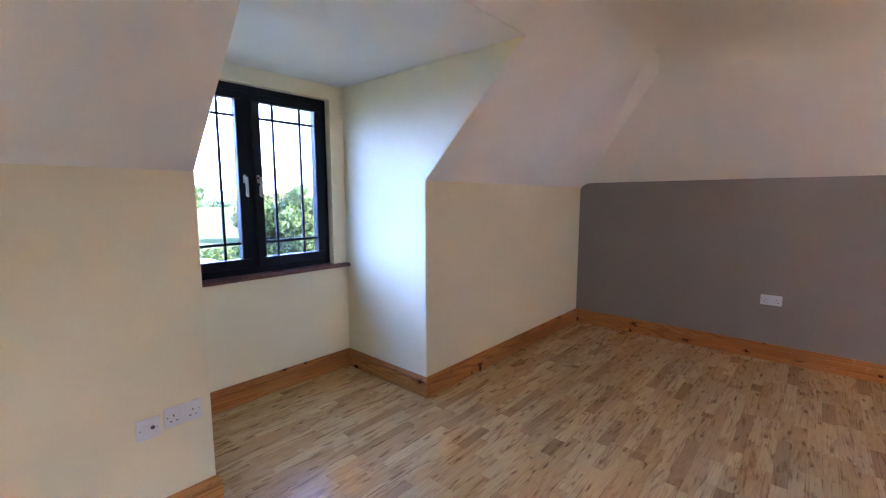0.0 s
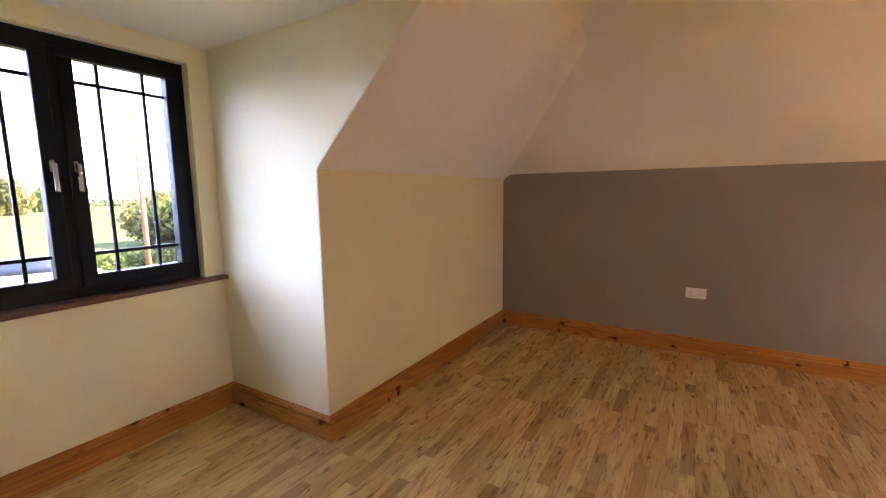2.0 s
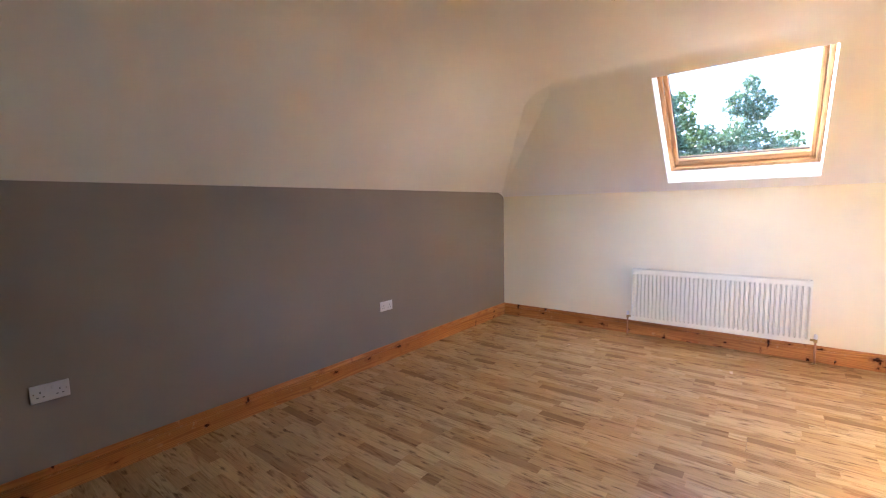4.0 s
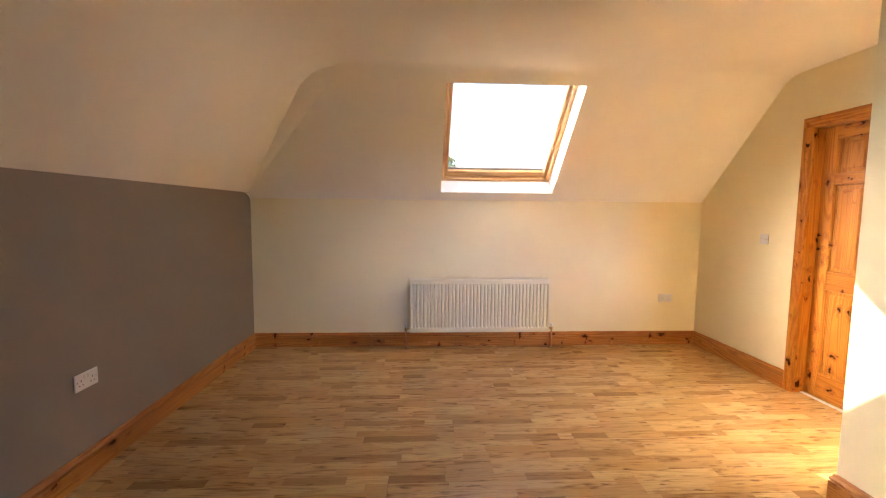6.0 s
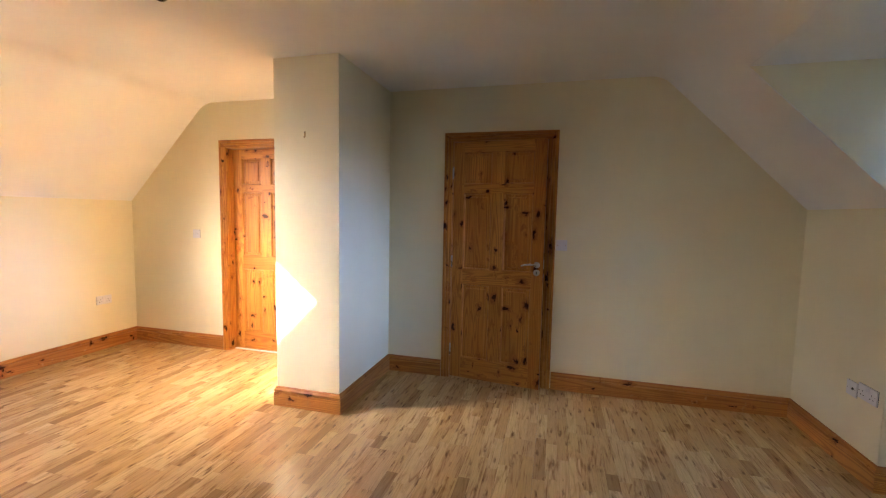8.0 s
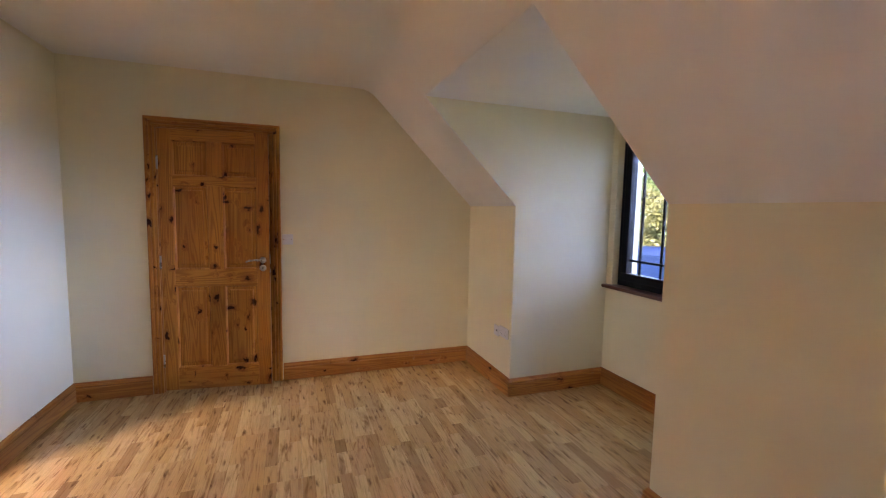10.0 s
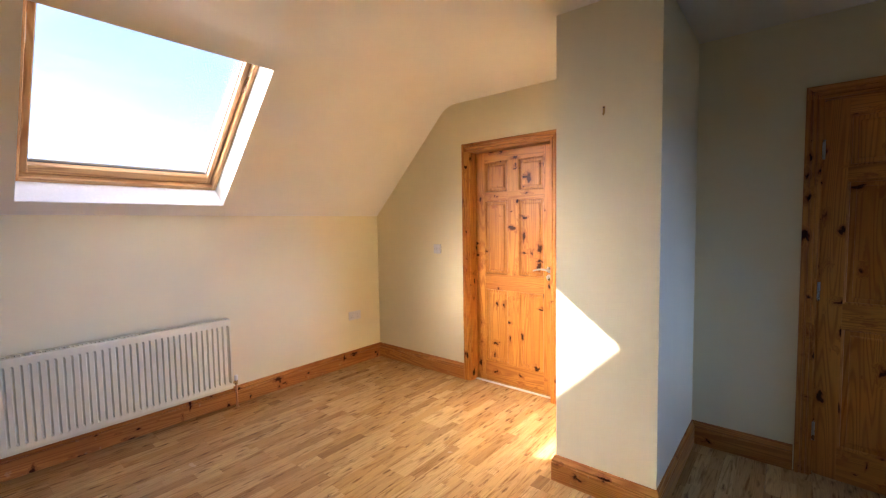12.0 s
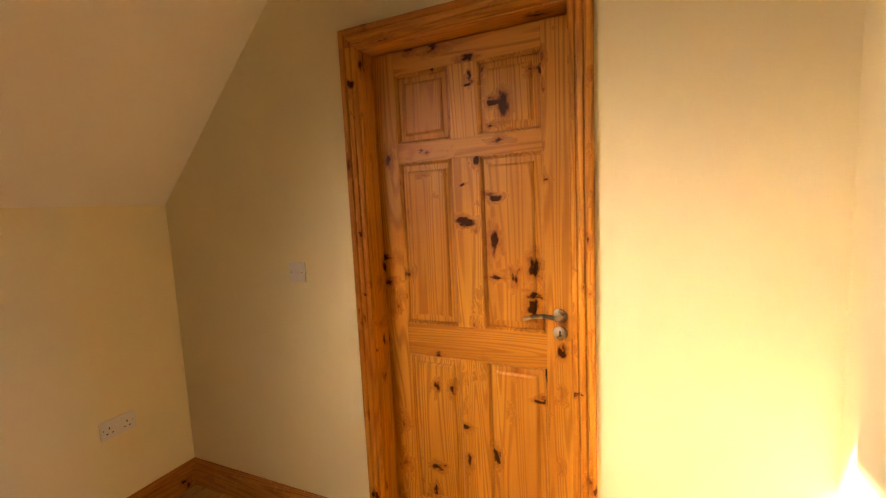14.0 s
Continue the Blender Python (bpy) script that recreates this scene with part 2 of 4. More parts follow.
WALL = paint("cream_emulsion", (0.86, 0.770, 0.530))
WHITE = paint("white_emulsion", (0.88, 0.84, 0.76))
GREY = paint("taupe_emulsion", (0.288, 0.250, 0.208), 0.8)
LINING = plain("white_lining", (0.80, 0.80, 0.80), 0.4)
PINE = [pine("pine_along_" + "xyz"[a], a) for a in range(3)]
PALE = [pine("pale_pine_along_" + "xyz"[a], a, (0.60, 0.36, 0.16), 0.0) for a in range(3)]
SKIRTING = [pine("skirting_pine_along_" + "xyz"[a], a, (0.50, 0.200, 0.042), 0.22, 0.9, 1.0) for a in range(2)]
LAMINATE = laminate()
BLACK = plain("black_frame", (0.005, 0.006, 0.011), 0.5, grain=200)
BLACK.node_tree.nodes["Principled BSDF"].inputs["Specular IOR Level"].default_value = 0.2
MAHOG = plain("dark_sill_wood", (0.14, 0.045, 0.026), 0.35, grain=25, amount=0.35)
PLASTIC = plain("white_plastic", (0.72, 0.70, 0.69), 0.3, grain=20, amount=0.03)
ENAMEL = plain("white_enamel", (0.80, 0.755, 0.57), 0.35, grain=15, amount=0.02)
# near-black for seals and fittings; also painted shade in gaps and holes
SLOT = plain("dark_slot", (0.02, 0.02, 0.02), 0.6)
STEEL = plain("brushed_steel", (0.45, 0.43, 0.41), 0.28, 1.0, 120)
COPPER = plain("copper_pipe", (0.55, 0.27, 0.15), 0.35, 1.0)
BRASS = plain("dull_brass", (0.45, 0.30, 0.12), 0.4, 1.0)
GLASS = glass("clear_glass")
# made-up tint: dims the view outside; daylight still enters in full
PANE = glass("view_dimming_glazing", (0.54, 0.57, 0.60))
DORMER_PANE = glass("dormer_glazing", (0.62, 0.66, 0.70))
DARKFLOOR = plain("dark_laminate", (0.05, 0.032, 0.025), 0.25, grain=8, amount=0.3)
GRASS = plain("lawn", (0.085, 0.110, 0.050), 0.9, grain=0.6, amount=0.35)
GRASS.node_tree.nodes["Principled BSDF"].inputs["Specular IOR Level"].default_value = 0.0
SCREED = plain("screed", (0.3, 0.28, 0.26), 0.8)

# ---- building helpers ----


def link_mesh(name, bm, mats, parent=None, smooth=False):
    bmesh.ops.recalc_face_normals(bm, faces=bm.faces)
    me = bpy.data.meshes.new(name)
    bm.to_mesh(me)
    bm.free()
    for m in (mats if isinstance(mats, (list, tuple)) else [mats]):
        me.materials.append(m)
    if smooth:
        me.polygons.foreach_set("use_smooth", [True] * len(me.polygons))
    ob = new(name, me)
    ob.parent = parent
    return ob


def part(name, bm, material, parent, label="", smooth=False):
    ob = link_mesh(name, bm, material, parent, smooth)
    return tagged(ob, label) if label else ob


def thing(name, m, label, category, group="", kind=""):
    ob = new(name)
    ob.empty_display_size = 0.1
    ob.matrix_basis = m if isinstance(m, Matrix) else Matrix.Translation(m)
    return tagged(ob, label, category, group, kind)


def structure(name, bm, mats, label, category):
    return tagged(link_mesh(name, bm, mats), label, category, kind="structure")


def box(bm, x0, x1, y0, y1, z0, z1, bev=0.0, seg=1):
    r = bmesh.ops.create_cube(bm, size=1.0)
    vs = r["verts"]
    for v in vs:
        v.co = Vector(((x0 + x1) / 2 + v.co.x * (x1 - x0), (y0 + y1) / 2 + v.co.y * (y1 - y0), (z0 + z1) / 2 + v.co.z * (z1 - z0)))
    if bev:
        es = list({e for v in vs for e in v.link_edges})
        bmesh.ops.bevel(bm, geom=es, offset=bev, segments=seg, affect="EDGES", profile=0.5)
    return bm


def boxed(*args, **kw):
    return box(bmesh.new(), *args, **kw)


def tube(bm, p0, p1, r0, r1=None, n=12, caps=True):
    p0, p1 = Vector(p0), Vector(p1)
    r1 = r0 if r1 is None else r1
    q = (p1 - p0).to_track_quat("Z", "Y")
    rings = []
    for p, r in ((p0, r0), (p1, r1)):
        rings.append([bm.verts.new(p + q @ Vector((r * math.cos(a), r * math.sin(a), 0))) for a in (2 * math.pi * i / n for i in range(n))])
    for i in range(n):
        bm.faces.new((rings[0][i], rings[0][(i + 1) % n], rings[1][(i + 1) % n], rings[1][i]))
    if caps:
        bm.faces.new(rings[0][::-1])
        bm.faces.new(rings[1])
    return bm


def lathe(bm, profile, n=16, at=(0, 0, 0), axis="Z"):
    """Turns (radius, height) pairs round an axis."""
    rows = []
    for r, h in profile:
        row = []
        for i in range(n):
            a = 2 * math.pi * i / n
            c = Vector((r * math.cos(a), r * math.sin(a), h))
            if axis == "Y":
                c = Vector((c.x, c.z, c.y))
            elif axis == "X":
                c = Vector((c.z, c.x, c.y))
            row.append(bm.verts.new(Vector(at) + c))
        rows.append(row)
    for a, b in zip(rows, rows[1:]):
        for i in range(n):
            bm.faces.new((a[i], a[(i + 1) % n], b[(i + 1) % n], b[i]))
    bm.faces.new(rows[0][::-1])
    bm.faces.new(rows[-1])
    return bm


def panel(loops, offset):
    """A flat slab: outer loop and holes, thickened by the offset."""
    bm = bmesh.new()
    off = Vector(offset)
    rim = []
    for shift in (Vector(), off):
        es = []
        vv = []
        for loop in loops:
            vs = [bm.verts.new(Vector(p) + shift) for p in loop]
            vv.append(vs)
            es += [bm.edges.new((vs[i], vs[(i + 1) % len(vs)])) for i in range(len(vs))]
        bmesh.ops.triangle_fill(bm, use_beauty=True, use_dissolve=False, edges=es, normal=off.normalized())
        rim.append(vv)
    for a, b in zip(*rim):
        for i in range(len(a)):
            j = (i + 1) % len(a)
            bm.faces.new((a[i], a[j], b[j], b[i]))
    return bm


def sweep(bm, profile, p0, p1, out, up=(0, 0, 1), e0=0.0, e1=0.0):
    """Runs a profile of (out, up) pairs from p0 to p1; e0 and e1 mitre the ends along the way."""
    p0, p1, out, up = Vector(p0), Vector(p1), Vector(out), Vector(up)
    way = (p1 - p0).normalized()
    a = [bm.verts.new(p0 + out * d + up * h - way * d * e0) for d, h in profile]
    b = [bm.verts.new(p1 + out * d + up * h + way * d * e1) for d, h in profile]
    for i in range(len(profile)):
        j = (i + 1) % len(profile)
        bm.faces.new((a[i], a[j], b[j], b[i]))
    bm.faces.new(a)
    bm.faces.new(b[::-1])
    return bm


# ---- the room ----
DS, DN, DZ, DX = 0.86, 2.245, 2.235, -2.37   # dormer: sides, ceiling, back wall
APEX = XW + DZ - KNEE
PX0, PX1, PY = 1.64, 2.142, 0.908            # pier
D1, D2 = (2.605, 3.359), (0.285, 1.062)      # door openings
HEAD = 2.025
SKX0, SKX1, SKY0, SKY1 = 3.695, 4.508, 1.60, 2.72  # roof window opening on the slope


def east(x):
    return KNEE + XE - x


def yn(x):
    """The end wall, set a degree out of square to fit the camera's view."""
    return YN - 0.018 * (x - 1.5)


def rect_y(x0, x1, z0, z1, y):
    return [(x0, y, z0), (x1, y, z0), (x1, y, z1), (x0, y, z1)]


def rect_x(y0, y1, z0, z1, x):
    return [(x, y0, z0), (x, y1, z0), (x, y1, z1), (x, y0, z1)]


structure("wall_south", panel([[(-1.9, 0, -0.05), (D2[0] - 0.03, 0, -0.05), (D2[0] - 0.03, 0, HEAD + 0.03), (D2[1] + 0.03, 0, HEAD + 0.03), (D2[1] + 0.03, 0, -0.05),
                                (D1[0] - 0.03, 0, -0.05), (D1[0] - 0.03, 0, HEAD + 0.03), (D1[1] + 0.03, 0, HEAD + 0.03), (D1[1] + 0.03, 0, -0.05),
                                (4.8, 0, -0.05), (4.8, 0, 2.75), (-1.9, 0, 2.75)]], (0, -0.13, 0)), WALL, "cream painted plaster wall with two door openings", "wall")
structure("wall_east", panel([rect_x(-0.13, YN + 0.2, -0.05, KNEE, XE)], (0.3, 0, 0)), WALL, "cream painted low side wall under the slope", "wall")
structure("wall_west_north", panel([rect_x(DN + 0.003, YN + 0.2, -0.05, KNEE, XW)], (-0.12, 0, 0)), WALL, "cream painted low side wall beside the dormer", "wall")
structure("wall_west_south", panel([rect_x(-0.13, DS - 0.003, -0.05, KNEE, XW)], (-0.12, 0, 0)), WALL, "cream painted short wall between dormer and end wall", "wall")
structure("dormer_cheek_north", panel([[(-2.6, DN, -0.05), (XW - 0.004, DN, -0.05), (XW - 0.004, DN, KNEE + 0.002), (APEX - 0.004, DN, DZ + 0.002), (-2.6, DN, DZ + 0.002)]], (0, 0.12, 0)), WALL, "cream painted dormer side wall lit by the window", "wall")
structure("dormer_cheek_south", panel([[(-2.6, DS, -0.05), (XW - 0.004, DS, -0.05), (XW - 0.004, DS, KNEE + 0.002), (APEX - 0.004, DS, DZ + 0.002), (-2.6, DS, DZ + 0.002)]], (0, -0.12, 0)), WALL, "cream painted dormer side wall", "wall")
WY0, WY1, WZ0, WZ1 = 0.925, 2.125, 0.868, 2.13
structure("dormer_wall_west", panel([rect_x(DS - 0.12, DN + 0.12, -0.05, DZ + 0.15, DX), rect_x(WY0, WY1, WZ0, WZ1, DX)], (-0.26, 0, 0)), WALL, "cream painted wall round the dormer window", "wall")
structure("dormer_ceiling", panel([[(-2.7, DS - 0.1, DZ), (APEX, DS - 0.1, DZ), (APEX, DN + 0.1, DZ), (-2.7, DN + 0.1, DZ)]], (0, 0, 0.15)), WHITE, "white painted flat ceiling of the dormer", "ceiling")

lo, hi = 0.12, CEIL - KNEE + 0.1
LIP = 0.047  # the end slope springs this much above the side ones
structure("slope_west", panel([[(XW - lo, -0.13, KNEE - lo), (XW - lo, DS - 0.003, KNEE - lo), (APEX + 0.003, DS - 0.003, DZ + 0.003), (APEX + 0.003, DN + 0.003, DZ + 0.003), (XW - lo, DN + 0.003, KNEE - lo),
                                (XW - lo, YN + 0.3, KNEE - lo), (XW + hi, YN + 0.3, KNEE + hi), (XW + hi, -0.13, KNEE + hi)]], (-0.14, 0, 0.14)), WHITE, "white painted sloping ceiling round the dormer", "ceiling")
structure("slope_east", panel([[(XE + lo, -0.13, KNEE - lo), (XE + lo, YN + 0.3, KNEE - lo), (XE - hi, YN + 0.3, KNEE + hi), (XE - hi, -0.13, KNEE + hi)],
                               [(SKX1, SKY0, east(SKX1)), (SKX1, SKY1, east(SKX1)), (SKX0, SKY1, east(SKX0)), (SKX0, SKY0, east(SKX0))]], (0.2, 0, 0.2)), WHITE, "white painted sloping ceiling with a roof window", "ceiling")
structure("slope_north", panel([[(XW - 0.3, yn(XW) + lo, KNEE + LIP - lo), (XE + 0.3, yn(XE) + lo, KNEE + LIP - lo), (XE + 0.3, yn(XE) - hi, KNEE + LIP + hi), (XW - 0.3, yn(XW) - hi, KNEE + LIP + hi)]], (0, 0.14, 0.14)), WHITE, "white painted sloping ceiling above the taupe wall", "ceiling")
structure("ceiling", panel([[(-0.62, -0.13, CEIL), (3.67, -0.13, CEIL), (3.67, 3.8, CEIL), (-0.62, 3.9, CEIL)]], (0, 0, 0.2)), WHITE, "white painted flat plaster ceiling", "ceiling")
for name, cx, sx in (("hip_east", XE, -1), ("hip_west", XW, 1)):
    bm = bmesh.new()
    top = CEIL - KNEE
    y0 = yn(cx)
    a = [(cx + sx * LIP, y0 - 0.018 * sx * LIP, KNEE + LIP), (cx + sx * (top + 0.13), y0 - top + LIP + 0.004 - 0.018 * sx, CEIL + 0.004), (cx + sx * (top - 0.004), y0 - top - 0.13, CEIL + 0.004)]
    back = [(cx + sx * LIP, y0, KNEE + LIP + 0.06), (cx + sx * top, y0 - top, CEIL + 0.08)]
    v = [bm.verts.new(p) for p in a] + [bm.verts.new(p) for p in back]
    for f in ((0, 1, 2), (0, 3, 4, 1), (0, 2, 4, 3), (1, 4, 2)):
        bm.faces.new([v[i] for i in f])
    structure(name, bm, WHITE, "white plastered hip between two ceiling slopes", "ceiling")



def fillet(name, corner, along0, along1, side, down, reach, label):
    """Rounded plaster where a slope meets the flat ceiling: side and down are the ways away from the joint."""
    bm = bmesh.new()
    side, down = Vector(side).normalized(), Vector(down).normalized()
    rows = []
    for end in (along0, along1):
        p = Vector(corner) + Vector(end)
        a, b = p + side * reach, p + down * reach
        arc = [a * (1 - f) ** 2 + p * 2 * f * (1 - f) + b * f * f for f in (k / 24 for k in range(25))]
        rows.append([bm.verts.new(v) for v in arc] + [bm.verts.new(p + Vector((0, 0, 0.03)))])
    n = len(rows[0])
    for i in range(n):
        bm.faces.new((rows[0][i], rows[0][(i + 1) % n], rows[1][(i + 1) % n], rows[1][i]))
    bm.faces.new(rows[0])
    bm.faces.new(rows[1][::-1])
    structure(name, bm, WHITE, label, "ceiling")


RISE = CEIL - KNEE
fillet("ceiling_curve_east", (XE - RISE, 0, CEIL), (0, 0, 0), (0, 3.75, 0), (-1, 0, 0), (1, 0, -1), 0.11, "white plaster rounding between flat ceiling and east slope")
fillet("ceiling_curve_west", (XW + RISE, 0, CEIL), (0, 0, 0), (0, 3.75, 0), (1, 0, 0), (-1, 0, -1), 0.09, "white plaster rounding between flat ceiling and dormer slope")
fillet("ceiling_curve_north", (0, YN + 0.027 - RISE + LIP, CEIL), (XW + RISE - 0.02, 0.0111, 0), (XE - RISE + 0.02, -0.0645, 0), (0, -1, 0), (0, 1, -1), 0.26, "white plaster rounding between flat ceiling and end slope")

# taupe end wall; white plaster rounds off its upper corners
structure("wall_north", panel([[(x, yn(x), z) for x, z in ((XW - 0.15, -0.05), (XE + 0.15, -0.05), (XE + 0.15, KNEE + LIP + 0.01), (XW - 0.15, KNEE + LIP + 0.01))]], (0, 0.2, 0)), GREY, "taupe painted end wall under the slope", "wall")
for end, sgn in ((XW, 1), (XE, -1)):
    arc = [(end + sgn * 0.17 * (1 - math.cos(a)), yn(end + sgn * 0.17 * (1 - math.cos(a))) - 0.003, KNEE - 0.035 + (LIP + 0.037) * math.sin(a)) for a in (math.pi / 2 * k / 10 for k in range(11))]
    structure("corner_plaster", panel([arc + [(end, yn(end) - 0.003, KNEE + LIP + 0.002)]], (0, 0.006, 0)), WHITE, "white plaster rounding the corner of the taupe wall", "trim")

# pier with a shallow recess behind its free edge
structure("wall_pier", panel([[(PX0, -0.02, -0.01), (1.92, -0.02, -0.01), (1.92, 0.66, -0.01), (PX1, 0.66, -0.01), (PX1, PY, -0.01), (PX0, PY, -0.01)]], (0, 0, CEIL + 0.05)), WALL, "cream painted pier standing out between two doors", "wall")

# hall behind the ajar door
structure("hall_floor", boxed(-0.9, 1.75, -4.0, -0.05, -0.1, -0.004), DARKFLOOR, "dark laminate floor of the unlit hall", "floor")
for nm, a in (("hall_wall_east", (1.45, 1.6, -4, -0.13, -0.05, 2.5)), ("hall_wall_west", (-0.75, -0.6, -4, -0.13, -0.05, 2.5)), ("hall_wall_south", (-0.75, 1.6, -4.15, -4, -0.05, 2.5))):
    structure(nm, boxed(*a), WHITE, "plain white wall of the unlit hall", "wall")
structure("hall_ceiling", boxed(-0.75, 1.6, -4.1, -0.13, 2.4, 2.5), WHITE, "plain white ceiling of the unlit hall", "ceiling")
# unseen block, added so no daylight comes in under the closed door
structure("door_light_block", boxed(2.4, 3.55, -0.45, -0.131, -0.2, 2.3), WHITE, "unseen solid block behind the closed door, added to keep light out", "wall")

# skirting boards
SKIRT = [(0, 0), (0.02, 0), (0.02, 0.100), (0.0135, 0.102), (0.0135, 0.106), (0.019, 0.109), (0.0195, 0.117), (0.014, 0.124), (0.010, 0.130), (0.009, 0.137), (0.0055, 0.141), (0, 0.142)]
for p0, p1, out, e0, e1, ax in (
        ((XW, 0), (D2[0] - 0.082, 0), (0, 1), -1, 0, 0), ((D2[1] + 0.082, 0), (PX0, 0), (0, 1), 0, -1, 0), ((1.92, 0), (D1[0] - 0.072, 0), (0, 1), -1, 0, 0), ((D1[1] + 0.077, 0), (XE, 0), (0, 1), 0, -1, 0),
        ((XE, 0), (XE, yn(XE)), (-1, 0), -1, -1, 1), ((XE, yn(XE)), (XW, yn(XW)), (0, -1), -1, -1, 0), ((XW, yn(XW)), (XW, DN), (1, 0), -1, 1, 1), ((XW, DN), (DX, DN), (0, -1), 1, -1, 0),
        ((DX, DN), (DX, DS), (1, 0), -1, -1, 1), ((DX, DS), (XW, DS), (0, 1), -1, 1, 0), ((XW, DS), (XW, 0), (1, 0), 1, -1, 1),
        ((PX0, 0), (PX0, PY), (-1, 0), -1, 1, 1), ((PX0, PY), (PX1, PY), (0, 1), 1, 1, 0), ((PX1, PY), (PX1, 0.66), (1, 0), 1, 0, 1), ((1.92, 0.66), (1.92, 0), (1, 0), 0, -1, 1)):
    structure("baseboard", sweep(bmesh.new(), SKIRT, (*p0, 0), (*p1, 0), (*out, 0), e0=e0, e1=e1), SKIRTING[ax], "moulded knotty pine skirting board", "baseboard")

# ---- doors ----
ARCH = [(0, 0), (0.013, 0), (0.016, 0.004), (0.016, 0.014), (0.011, 0.0165), (0.011, 0.0195), (0.018, 0.023), (0.020, 0.030), (0.020, 0.038), (0.014, 0.0405), (0.014, 0.0435), (0.021, 0.047), (0.024, 0.053), (0.024, 0.062), (0.021, 0.067), (0.016, 0.0695), (0, 0.07)]


def lever(door, x, y, z, away):
    """Lever on a round rose with a key rose below; away is +1 or -1 along x."""
    bm = lathe(bmesh.new(), [(0.025, 0), (0.025, 0.004), (0.022, 0.008), (0.010, 0.009), (0.009, 0.045)], 20, (x, y, z), "Y")
    h = part("door_handle", bm, STEEL, door, "brushed steel lever handle on a round rose", True)
    bm = bmesh.new()
    pts = [(0, 0), (0.012, 0.003), (0.05, 0.006), (0.09, 0.001), (0.118, -0.009)]
    for (a, b), (c, d) in zip(pts, pts[1:]):
        tube(bm, (x + away * a, y + 0.043, z + b), (x + away * c, y + 0.043, z + d), 0.0085 - a * 0.02, 0.0085 - c * 0.02, 10)
    part("lever", bm, STEEL, h, "", True)
    k = part("key_rose", lathe(bmesh.new(), [(0.025, 0), (0.025, 0.004), (0.022, 0.007)], 20, (x, y, z - 0.062), "Y"), STEEL, door, "round steel key rose", True)
    part("keyhole", boxed(x - 0.003, x + 0.003, y + 0.004, y + 0.0085, z - 0.072, z - 0.052), SLOT, k)


def door_leaf(door, x0, x1, yb, yf, z0, z1):
    """Six panelled leaf between x0 and x1, front face at yf."""
    w = x1 - x0
    st, mu = 0.093, 0.105
    xm0, xm1 = x0 + w / 2 - mu / 2, x0 + w / 2 + mu / 2
    rails = [(z0, z0 + 0.175), (0.833, 0.962), (1.604, 1.674), (z1 - 0.085, z1)]
    for a, b in ((x0, x0 + st), (x1 - st, x1)):
        part("stile", boxed(a, b, yb, yf, z0, z1, bev=0.0015), PINE[2], door)
    for a, b in rails:
        part("rail", boxed(x0 + st, x1 - st, yb + 0.0004, yf - 0.0004, a, b, bev=0.0012), PINE[0], door)
    for (_, lo_), (hi_, _) in zip(rails, rails[1:]):
        part("mullion", boxed(xm0, xm1, yb + 0.0006, yf - 0.0006, lo_, hi_, bev=0.0012), PINE[2], door)
        for a, b in ((x0 + st, xm0), (xm1, x1 - st)):
            # ovolo moulding and raised field in one panel
            bm = bmesh.new()
            rings = [(0, 0.001), (0.003, 0.001), (0.005, 0.004), (0.010, 0.009), (0.012, 0.0165), (0.034, 0.0145), (0.035, 0.0105), (0.042, 0.0065), (0.044, 0.006)]
            prev = None
            for inset, deep in rings:
                vs = [bm.verts.new((px, yf - deep, pz)) for px, pz in ((a + inset, lo_ + inset), (b - inset, lo_ + inset), (b - inset, hi_ - inset), (a + inset, hi_ - inset))]
                if prev:
                    for i in range(4):
                        bm.faces.new((prev[i], prev[(i + 1) % 4], vs[(i + 1) % 4], vs[i]))
                else:
                    first = vs
                prev = vs
            bm.faces.new(prev)
            back = [bm.verts.new((v.co.x, yb + 0.006, v.co.z)) for v in first]
            for i in range(4):
                bm.faces.new((first[i], first[(i + 1) % 4], back[(i + 1) % 4], back[i]))
            bm.faces.new(back[::-1])
            part("panel", bm, PINE[2], door)


